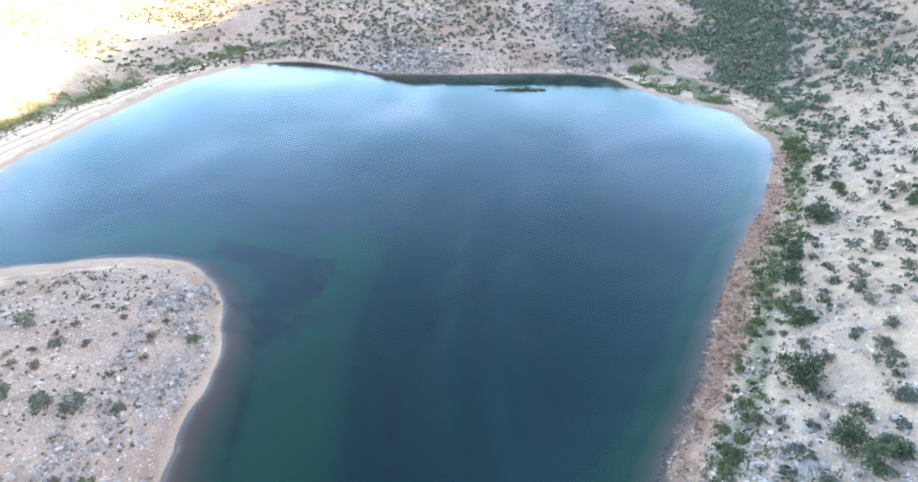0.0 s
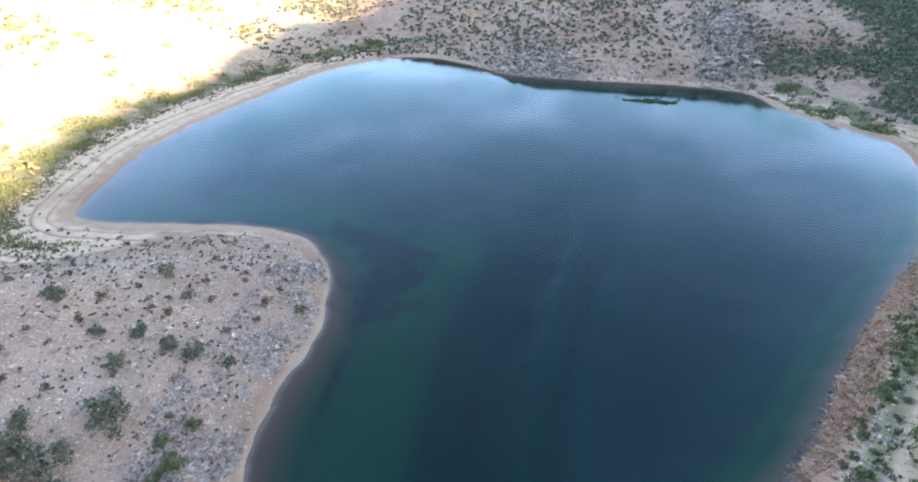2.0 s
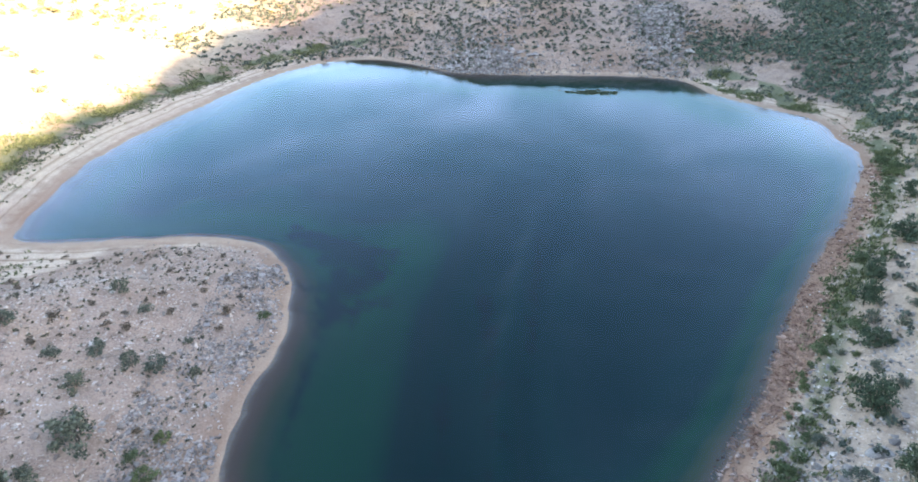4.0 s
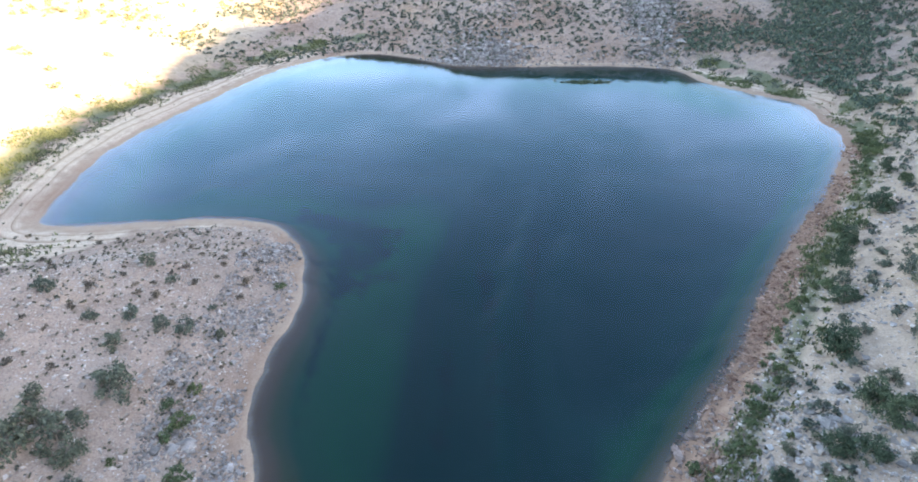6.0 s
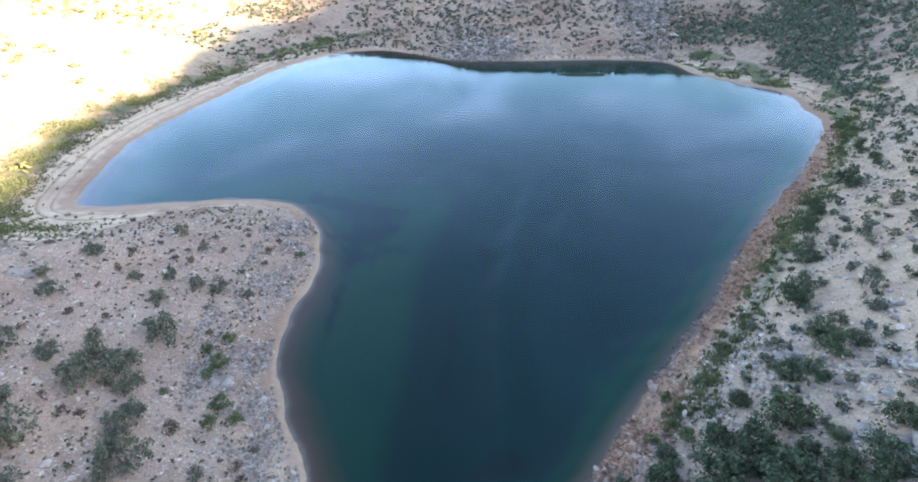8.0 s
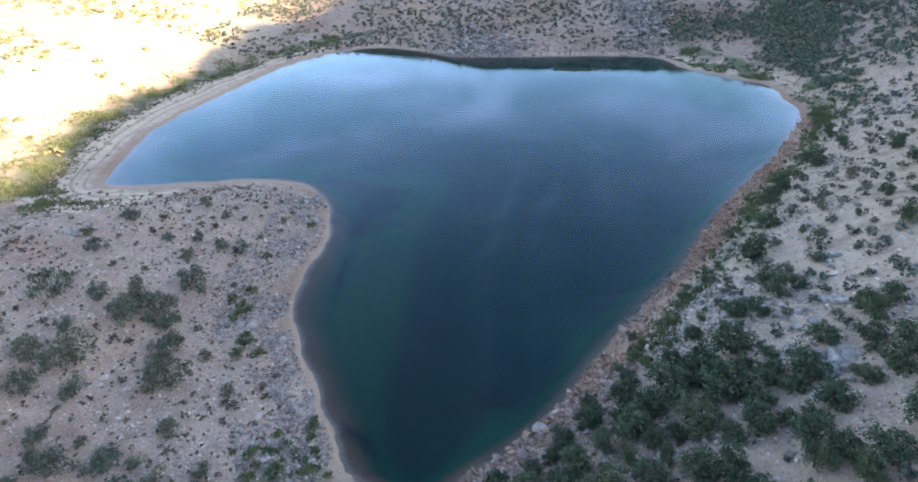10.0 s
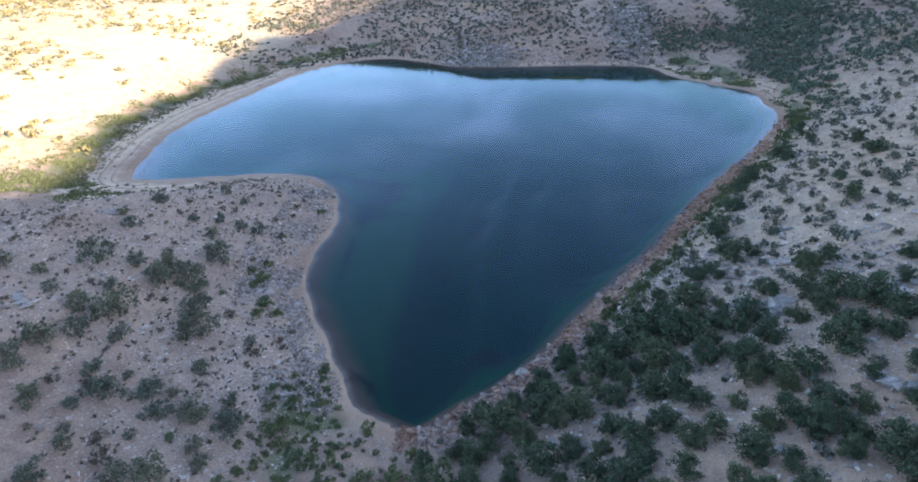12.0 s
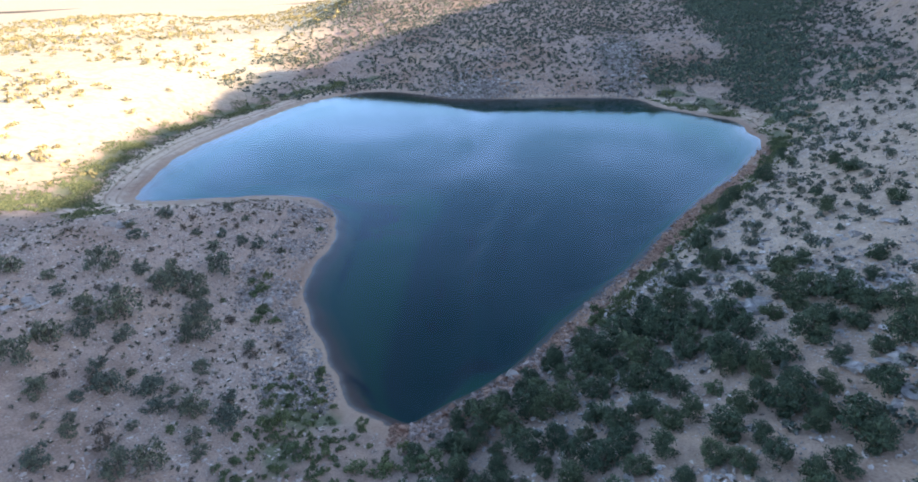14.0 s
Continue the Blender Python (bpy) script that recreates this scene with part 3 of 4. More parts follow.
def new_plant(name, seed, width, tall, base, mat, sprays, size, n_clumps, stems, trunk_name, trunk_r):
    """A woody plant: an empty at its foot, its stems and limbs, and its crown of leaf sprays."""
    r = np.random.RandomState(seed)
    root = new(name)
    root.empty_display_size = 0.3
    c, rad = clumps(r, n_clumps, width, tall, base)
    for k in range(stems):
        tubes = []
        top = c[k % len(c)]
        foot = (r.uniform(-.06, .06) * width * (stems > 1), r.uniform(-.06, .06) * width * (stems > 1), -0.35)
        fork = (foot[0] * 0.6 + top[0] * 0.3, foot[1] * 0.6 + top[1] * 0.3, top[2] * 0.45)
        tubes.append(limb(foot, fork, trunk_r, trunk_r * 0.7, 5, 0.04 * width))
        for j in range(4):
            tubes.append(limb(fork, c[(k * 3 + j) % len(c)], trunk_r * 0.6, trunk_r * 0.2, 4, 0.03 * width))
        v, f = joined(tubes)
        part(trunk_name, v, f, M_BARK, root, True)
    v, f = leaves(r, c, rad, sprays, size)
    part("crown", v, f, mat, root)
    return root


PLANTS = {
    # name: variants of (width, tall, base), leaf material, sprays per clump, spray size, clumps, stems, name of the wood, its radius
    "evergreen_oak": ([(4.0, 3.9, 0.4), (4.0, 3.4, 0.3), (4.0, 4.2, 0.5), (4.0, 3.6, 0.4), (4.0, 3.1, 0.3)], M_OAK, 46, 0.14, 52, 1, "trunk", 0.18),
    "scrub_bush": ([(2.4, 1.9, 0.2), (2.4, 2.3, 0.2), (2.4, 1.7, 0.15), (2.4, 2.1, 0.2), (2.4, 1.8, 0.15)], M_SCRUB, 34, 0.10, 26, 2, "stem", 0.06),
    "dry_bush": ([(1.6, 1.0, 0.15), (1.6, 0.8, 0.1), (1.6, 1.1, 0.2)], M_DRY, 26, 0.08, 14, 2, "stem", 0.035),
    "thorn_bush": ([(1.8, 1.5, 0.15), (1.8, 1.2, 0.1), (1.8, 1.7, 0.15), (1.8, 1.35, 0.1)], M_THORN, 30, 0.085, 18, 2, "stem", 0.035),
    "green_bush": ([(2.0, 1.0, 0.15), (2.0, 1.3, 0.2), (2.0, 0.8, 0.1), (2.0, 1.1, 0.15)], M_GREEN, 32, 0.10, 20, 2, "stem", 0.035),
}
MADE, CELLS, COUNT = {}, {}, {}
LABELS = {
    "evergreen_oak": "dense dark green evergreen oak on the stony slope",
    "scrub_bush": "rounded grey-green scrub bush on dry stony ground",
    "dry_bush": "low brownish half-dry bush among pale stones",
    "thorn_bush": "dull grey-brown thorny bush on the bare hump",
    "green_bush": "low fresh green bush near the lake shore",
}


def plant(kind, x, y, width, group=""):
    shapes, mat, sprays, size, n, stems, wood, rad = PLANTS[kind]
    COUNT[kind] = COUNT.get(kind, 0) + 1
    k = (COUNT[kind] * 7 + int(abs(x) * 10)) % len(shapes)
    z = float(height(np.array([x]), np.array([y]))[0])
    s = width / shapes[k][0]
    m = pose(x, y, z - 0.05 * s, 0, 0, (x * 57.3 + y * 31.7) % 360) @ Matrix.Diagonal((s, s * (0.9 + 0.2 * ((x * 7.7) % 1)), s * (0.9 + 0.25 * ((y * 3.3) % 1)), 1))
    CELLS.setdefault((int(x // 5), int(y // 5)), []).append((x, y, width))
    if (kind, k) in MADE:
        return copy_thing(MADE[kind, k], m)
    ob = new_plant(kind, 11 * k + len(kind), *shapes[k], mat, sprays, size, n, stems, wood, rad)
    tagged(ob, LABELS[kind], "tree" if kind == "evergreen_oak" else "bush", group or kind.replace("_", " ") + " cover")
    ob.matrix_basis = m
    MADE[kind, k] = ob
    return ob


# where the larger plants stand: x, y, width
SLOPE_SHRUBS_A = [(34.3, 37.2, 4.9), (37.7, 38.9, 2.4), (40.2, 46.5, 4.3), (44.3, 54.8, 4.3), (48.7, 60.9, 3.6), (42.4, 50.9, 2.6), (32.4, 28.8, 4.4),
    (28.7, 28.5, 2.7), (24.2, 24.8, 1.8), (28.7, 24.9, 2.6), (28.7, 22.5, 3.4), (35.5, 31.2, 2.5), (31.1, 21.4, 2.4), (47.2, 48.3, 2.7),
    (50.2, 52.7, 2.4), (46.1, 45.1, 1.9), (67.2, 79.4, 3.8), (58.1, 70.4, 4.6), (68.1, 85.7, 4.0), (39.0, 31.8, 2.9), (42.8, 38.8, 2.3),
    (45.0, 41.0, 2.5), (26.7, 25.7, 1.6), (28.7, 33.6, 1.8), (43.8, 48.4, 2.7), (37.8, 42.1, 2.0), (37.1, 46.3, 1.5), (56.9, 44.9, 2.5),
    (54.1, 45.8, 3.5), (49.2, 34.6, 3.7)]
SLOPE_SHRUBS_B = [(51.5, 30.7, 3.3), (45.4, 33.9, 2.4), (45.0, 30.9, 2.3), (54.3, 50.2, 2.5), (49.1, 45.8, 2.2), (56.2, 32.0, 3.8), (64.2, 55.8, 4.4),
    (67.7, 66.0, 3.4), (71.5, 57.0, 3.2)]
HUMP_SHRUBS_A = [(-36.2, 28.1, 4.2), (-41.1, 25.0, 2.8), (-39.6, 22.4, 3.0), (-37.1, 21.7, 3.9), (-37.5, 24.4, 2.0), (-39.1, 19.5, 3.3), (-35.3, 20.3, 2.6),
    (-42.9, 21.5, 3.1), (-33.2, 17.5, 3.1), (-33.3, 15.5, 2.4), (-39.7, 33.7, 2.4), (-40.4, 38.2, 1.7), (-43.4, 36.2, 2.2), (-39.8, 41.8, 1.3),
    (-39.5, 45.3, 1.3), (-37.2, 46.0, 1.0), (-43.6, 47.5, 2.4), (-37.1, 37.7, 1.9), (-34.7, 38.1, 2.6), (-46.3, 40.9, 1.4), (-49.2, 38.5, 2.2),
    (-51.3, 32.8, 2.0), (-48.9, 30.1, 2.5), (-45.7, 28.2, 1.3), (-33.8, 42.5, 1.4), (-32.3, 48.8, 1.5), (-31.4, 38.9, 1.2), (-29.8, 17.0, 1.5),
    (-54.7, 15.2, 2.6), (-47.3, 12.9, 2.1)]
HUMP_SHRUBS_B = [(-50.6, 15.6, 2.0), (-47.1, 20.3, 3.4), (-42.6, 15.6, 2.4), (-43.3, 11.5, 2.9), (-39.5, 11.8, 3.6), (-42.8, 5.1, 2.7), (-40.9, 7.5, 3.1),
    (-42.7, 0.9, 3.7), (-37.2, 8.4, 1.9), (-32.8, 13.0, 2.4), (-30.8, 12.4, 3.1), (-31.9, 10.9, 2.1), (-25.7, 12.8, 1.9), (-24.8, 11.4, 1.5),
    (-36.9, 3.3, 2.3), (-39.0, 0.9, 1.5), (-33.7, 3.8, 1.4), (-31.2, 2.2, 2.8), (-35.7, -1.2, 1.7), (-39.0, -1.6, 2.5), (-34.2, 0.9, 2.5),
    (-36.3, 1.5, 1.4), (-28.8, 2.8, 1.7), (-28.9, 0.1, 2.7), (-26.0, 0.9, 2.7), (-28.0, 6.7, 2.2), (-23.4, 2.8, 2.4), (-22.4, 0.1, 2.9),
    (-29.5, -3.0, 1.6), (-33.2, -5.6, 1.8)]
HUMP_SHRUBS_C = [(-34.2, -4.1, 1.3), (-31.5, -4.2, 1.4), (-33.1, -9.1, 2.2), (-29.8, -6.1, 1.6), (-25.3, -7.1, 3.6), (-27.3, -8.2, 2.4), (-23.9, -3.1, 1.9),
    (-22.6, -4.5, 2.2)]
GREEN_BUSHES_A = [(-30.5, 30.8, 2.1), (-31.7, 28.3, 1.8), (-29.6, 26.5, 2.8), (-30.2, 24.4, 2.1), (-27.0, 20.8, 2.2), (-27.1, 18.5, 1.7), (-28.6, 49.8, 2.1),
    (-32.4, 20.8, 1.3), (-26.4, -2.3, 1.8), (-17.5, 1.2, 2.3), (-17.9, 4.6, 2.7), (-13.6, -2.6, 2.4), (-15.2, -1.9, 2.5), (-25.2, 19.6, 2.1),
    (22.6, -0.5, 2.9), (-1.7, -3.6, 2.8), (-5.9, -3.8, 3.4), (-8.5, -3.9, 2.9), (-3.8, -3.5, 2.9)]
OAKS_A = [(24.9, 18.3, 4.5), (21.7, 16.0, 4.4), (17.9, 13.7, 4.9), (22.3, 11.5, 4.8), (25.6, 12.5, 3.5), (15.6, 11.4, 4.1), (18.6, 8.3, 3.9),
    (13.4, 9.1, 4.0), (22.6, 7.0, 3.8), (24.7, 4.1, 3.7), (16.7, 7.5, 2.6), (10.8, 7.6, 3.2), (8.3, 5.9, 3.8), (10.2, 2.6, 3.6),
    (7.0, 3.3, 3.1), (5.2, 0.4, 4.1), (13.5, 3.0, 3.6), (16.7, 2.7, 3.6), (19.0, 2.2, 4.1), (14.1, -2.4, 3.3), (16.6, -1.7, 3.3),
    (24.3, 1.8, 3.0), (26.0, 2.4, 2.7), (25.1, -2.9, 3.3), (25.8, -4.9, 3.7), (27.5, -3.0, 3.3), (23.4, -3.9, 2.7), (19.6, -3.8, 2.9),
    (21.0, -6.6, 3.6), (22.7, -8.4, 2.5)]
OAKS_B = [(19.2, -9.5, 2.9), (20.5, -10.8, 2.8), (22.6, -10.9, 2.8), (27.8, -5.9, 2.7), (29.0, -8.2, 3.1), (28.6, -10.5, 3.5), (16.3, -7.7, 3.0),
    (14.3, -9.2, 2.9), (12.2, -7.2, 3.0), (10.2, -6.1, 3.1), (9.2, -2.6, 3.3), (6.6, -3.4, 3.3), (4.1, -3.0, 2.2), (2.4, -0.1, 2.9),
    (3.5, 3.1, 3.7), (0.8, -1.4, 2.9), (11.5, -3.4, 2.2), (28.4, 1.6, 3.0), (28.2, 7.8, 3.0), (26.6, 10.5, 2.4), (31.7, 9.8, 3.1),
    (32.1, 3.8, 3.8), (34.3, 6.2, 4.0), (35.8, 4.4, 2.6), (37.5, 9.5, 4.2), (36.2, 12.0, 5.0), (33.9, 10.2, 3.5), (31.3, 15.6, 3.7),
    (38.3, 6.5, 3.1), (39.2, 4.4, 4.0)]
OAKS_C = [(37.1, 0.3, 3.7), (35.2, -0.4, 2.1), (31.6, -0.9, 2.1), (29.5, -4.0, 2.2), (32.6, -5.2, 2.8), (32.0, 25.7, 3.8), (34.5, 26.6, 3.0),
    (36.7, 19.8, 3.2), (38.9, 19.4, 3.2), (44.3, 15.8, 2.7), (41.3, 11.1, 1.8), (27.2, 23.7, 2.8), (23.7, -12.8, 2.3), (25.4, -12.7, 2.8)]
for x, y, w in OAKS_A + OAKS_B + OAKS_C:
    plant("evergreen_oak", x, y, w * 0.93)
for x, y, w in SLOPE_SHRUBS_A + SLOPE_SHRUBS_B:
    plant("evergreen_oak" if w > 3.3 else "scrub_bush", x, y, w * 0.9)
for k, (x, y, w) in enumerate(HUMP_SHRUBS_A + HUMP_SHRUBS_B + HUMP_SHRUBS_C):
    plant("dry_bush" if w < 1.7 and k % 2 else "scrub_bush", x, y, w * 1.25)
for x, y, w in GREEN_BUSHES_A:
    plant("green_bush", x, y, w * 0.9)

scatter = np.random.RandomState(23)


def clear_of_others(x, y, w, pack=0.42):
    near = [q for i in (-1, 0, 1) for j in (-1, 0, 1) for q in CELLS.get((int(x // 5) + i, int(y // 5) + j), ())]
    return all((x - a) ** 2 + (y - b) ** 2 > (pack * (w + c)) ** 2 for a, b, c in near)


def spots(count, x0, x1, y0, y1, keep):
    """Random places of a stretch of land, thinned by keep(x, y, distance to the water)."""
    x, y = scatter.uniform(x0, x1, count), scatter.uniform(y0, y1, count)
    d = from_shore(x, y)
    p = keep(x, y, d)
    ok = scatter.uniform(0, 1, count) < p
    return x[ok], y[ok], d[ok]


# more oaks fill the grove at the south-eastern corner
x, y, d = spots(1000, -4, 44, -24, 24, lambda x, y, d: np.where(d > 3.2, 1, 0) * np.clip(1.2 * bump_at(x, y, 16, 8, 12, 6, 32) + 0.9 * bump_at(x, y, 14, -8, 20, 7), 0, 1))
for a, b in zip(x, y):
    w = scatter.uniform(1.9, 3.4)
    if COUNT["evergreen_oak"] < 300 and clear_of_others(a, b, w, 0.355):
        plant("evergreen_oak", a, b, w)
# oaks that lean out over the south-eastern shore
x, y, d = spots(500, 0, 20, 2, 18, lambda x, y, d: np.where((d > 2.6) & (d < 6.5) & (y < 16), 0.8, 0))
for a, b in zip(x, y):
    w = scatter.uniform(1.6, 3.0)
    if COUNT["evergreen_oak"] < 300 and clear_of_others(a, b, w, 0.36):
        plant("evergreen_oak", a, b, w)


def shore_spots(count, near, far, keep):
    """Random places of a strip along the water, from near to far metres inland."""
    k = scatter.randint(0, len(SHORE), count)
    a, b = SHORE[k], SHORE[(k + 1) % len(SHORE)]
    t, off = scatter.uniform(0, 1, (count, 1)), scatter.uniform(near, far, (count, 1))
    side = (b - a) / np.linalg.norm(b - a, axis=1)[:, None]
    q = a + (b - a) * t + np.stack([-side[:, 1], side[:, 0]], 1) * off
    ok = scatter.uniform(0, 1, count) < keep(q[:, 0], q[:, 1])
    return q[ok, 0], q[ok, 1]


# fresh green strip behind the eastern shore and the southern tip
x, y, d = spots(4200, 8, 95, 12, 120, lambda x, y, d: np.where((d > 2.0) & (d < 9) & (y < 118) & (fbm(x, y, 9, 2) > -0.12), 1, 0) * np.exp(-((d - 4.2) / 2.4) ** 2))
for a, b in zip(x, y):
    w = scatter.uniform(0.8, 2.4)
    if COUNT["green_bush"] < 255 and clear_of_others(a, b, w, 0.3):
        plant("green_bush", a, b, w)
# grey scrub between the oaks
x, y, d = spots(500, 0, 44, -18, 22, lambda x, y, d: np.where(d > 4, 0.8, 0))
for a, b in list(zip(x, y))[:150]:
    w = scatter.uniform(0.6, 1.7)
    if clear_of_others(a, b, w, 0.4):
        plant("scrub_bush", a, b, w)
# low green growth on the flank of the hump by the tip
x, y, d = spots(520, -24, -9, -9, 14, lambda x, y, d: np.where(d > 1.5, 1, 0) * bump_at(x, y, -16, 1, 5, 8))
for a, b in zip(x, y):
    w = scatter.uniform(0.5, 1.5)
    if COUNT["green_bush"] < 300 and clear_of_others(a, b, w, 0.33):
        plant("green_bush", a, b, w)
# low green growth and scrub above the southern tip
x, y, d = spots(170, -9, 9, -9, 6, lambda x, y, d: np.where(d > 2.2, 0.6, 0))
for k, (a, b) in enumerate(zip(x, y)):
    w = scatter.uniform(0.6, 1.7)
    if clear_of_others(a, b, w, 0.42):
        plant("green_bush" if k % 3 else "scrub_bush", a, b, w)
# scrub on the eastern slope, denser to the south
x, y, d = spots(1500, 20, 110, -25, 125, lambda x, y, d: np.where(d > 7, 0.75, 0) * np.clip(0.55 + 1.2 * fbm(x, y, 18, 2), 0, 1))
for k, (a, b) in enumerate(zip(x, y)):
    w = 0.9 + min(scatter.exponential(0.8), 2.2)
    if COUNT["scrub_bush"] < 290 and clear_of_others(a, b, w, 0.62):
        plant("scrub_bush", a, b, w)
# thorny bushes between the larger ones of the hump
x, y, d = spots(900, -72, -15, -14, 44, lambda x, y, d: np.where(d > 6, 0.8, 0) * np.clip(0.3 + 1.6 * fbm(x, y, 10, 2) + 0.3 * (y < 14), 0, 1))
for a, b in zip(x, y):
    w = 0.7 + min(scatter.exponential(0.45), 1.3)
    if COUNT.get("thorn_bush", 0) < 190 and clear_of_others(a, b, w, 0.62):
        plant("thorn_bush", a, b, w)
# small dry bushes on the hump
x, y, d = spots(900, -75, -16, -12, 62, lambda x, y, d: np.where(d > 3, 0.6, 0) * np.clip(0.35 + 1.5 * fbm(x, y, 12, 2), 0, 1))
for a, b in zip(x, y):
    w = scatter.uniform(0.5, 1.3)
    if COUNT["dry_bush"] < 220 and clear_of_others(a, b, w, 0.6):
        plant("dry_bush", a, b, w)


def many_plants(name, label, x, y, width, mat, sprays, size, n_clumps, tall=0.62):
    """A cover of plants too many to count, in one mesh."""
    r = np.random.RandomState(len(x))
    z, w = height(x, y), np.repeat(width, n_clumps)
    m = len(w)
    ang, out = r.uniform(0, 2 * math.pi, m), np.sqrt(r.uniform(0, 1, m)) * 0.40
    rise = 0.1 + (tall * np.repeat(r.uniform(0.8, 1.2, len(x)), n_clumps) - 0.1) * np.sqrt(np.clip(1 - (out / 0.46) ** 2, 0.05, 1)) * r.uniform(0.1, 0.85, m)
    c = np.stack([np.cos(ang) * out * w, np.sin(ang) * out * w, rise * w], 1)
    v, f = leaves(r, c, w * r.uniform(0.14, 0.26, m), sprays, np.repeat(size * (0.55 + 0.2 * w), sprays)[:, None])
    v += np.repeat(np.stack([x, y, z - 0.08 * width], 1), n_clumps * sprays * 4, 0)
    return tagged(part(name, v, f, mat), label, "vegetation", kind="stuff")


def spread(x, y, w, pack):
    """Drops the places that crowd one another."""
    keep, cells = [], {}
    for k in range(len(x)):
        c = (int(x[k] // 4), int(y[k] // 4))
        near = [j for dx in (-1, 0, 1) for dy in (-1, 0, 1) for j in cells.get((c[0] + dx, c[1] + dy), ())]
        if all((x[k] - x[j]) ** 2 + (y[k] - y[j]) ** 2 > (pack * (w[k] + w[j])) ** 2 for j in near) and clear_of_others(x[k], y[k], w[k], 0.4):
            keep.append(k)
            cells.setdefault(c, []).append(k)
    return x[keep], y[keep], w[keep]


def wood(x, y):
    """How thick the woodland of the north-eastern valley stands."""
    along = np.clip(y - 138, 0, 200)
    band = np.clip(1.5 - np.abs(x - 86 - 0.34 * along) / (5.5 + 0.13 * along), 0, 1) * np.clip((y - 134) / 10, 0, 1)
    return np.clip((band + 0.9 * fbm(x, y, 16, 3)) * (band > 0) + 1.0 * bump_at(x, y, 72, 182, 10, 5) + 1.0 * bump_at(x, y, 85, 122, 6, 18, -10) + 0.2 * bump_at(x, y, 112, 165, 20, 40), 0, 1)


# scrub of the northern slope
x, y, d = spots(34000, -110, 200, 168, 420, lambda x, y, d: np.where((d > 3) & (wood(x, y) < 0.5), 0.7, 0) * (1 - 0.97 * np.clip(1.4 * bump_at(x, y, -99, 206, 16, 8), 0, 1)) * np.clip(0.55 + 1.6 * fbm(x, y, 22, 3) + 0.5 * bump_at(x, y, -14, 188, 12, 12) + 0.6 * np.clip((y - 215) / 60, 0, 1) + 0.4 * bump_at(x, y, 54, 203, 9, 24, -8), 0.08, 1))
w = 1.2 + scatter.exponential(0.9, len(x)).clip(0, 2.6)
x, y, w = spread(x, y, w, 0.39)
many_plants("northern_scrub", "scattered grey-green scrub on the slope beyond the lake", x, y, w, M_FAR, 6, 0.38, 6)
# woodland
x, y, d = spots(26000, 60, 190, 100, 330, lambda x, y, d: np.where(d > 8 + 7 * bump_at(x, y, 72, 152, 16, 18), 1, 0) * wood(x, y))
w = scatter.uniform(1.5, 3.4, len(x))
x, y, w = spread(x, y, w, 0.22)
many_plants("valley_woodland", "dense dark green oak woodland in the valley", x, y, w, M_WOOD, 6, 0.35, 8, 0.85)
# eastern slope, further up and to the north
x, y, d = spots(15000, 24, 190, -40, 200, lambda x, y, d: np.where((d > 7) & (wood(x, y) < 0.6), 0.6, 0) * np.clip(0.5 + 1.2 * fbm(x, y, 18, 2), 0.05, 1))
w = 1.2 + scatter.exponential(0.7, len(x)).clip(0, 2.2) + np.clip((y - 70) / 60, 0, 1) * scatter.uniform(0.1, 1.5, len(x))
x, y, w = spread(x, y, w, 0.66)
many_plants("eastern_scrub", "scattered grey-green scrub on the eastern slope", x, y, w, M_FAR, 11, 0.25, 8, 0.78)
# western down in the sun
x, y, d = spots(9000, -330, -90, 30, 450, lambda x, y, d: np.where(d > 13, 0.55, 0) * (1 - 0.97 * np.clip(1.4 * bump_at(x, y, -99, 206, 16, 8), 0, 1)) * np.clip(0.05 + 1.9 * fbm(x * 0.6, y, 26, 3) + 0.75 * np.clip((d - 45) / 80, 0, 1), 0.02, 1))
w = scatter.uniform(1.2, 4.6, len(x))
x, y, w = spread(x, y, w, 0.34)
many_plants("western_scrub", "sunlit olive scrub on the western down", x, y, w, M_OLIVE, 5, 0.42, 6)


# ---- stones ----
def rock_shape(seed, points=9, flat=0.7):
    r = np.random.RandomState(seed)
    bm = bmesh.new()
    for p in r.normal(size=(points, 3)):
        bm.verts.new(Vector(p / np.linalg.norm(p) * r.uniform(0.42, 0.55)) * 1.0)
    for v in bm.verts:
        v.co.z *= flat
    bmesh.ops.convex_hull(bm, input=bm.verts)
    bmesh.ops.delete(bm, geom=[v for v in bm.verts if not v.link_faces], context="VERTS")
    bmesh.ops.triangulate(bm, faces=bm.faces)
    bm.verts.index_update()
    v = np.array([v.co[:] for v in bm.verts])
    f = np.array([[q.index for q in face.verts] for face in bm.faces])
    bm.free()
    return v, f


PEBBLES = [rock_shape(k, 8, 0.75) for k in range(8)]


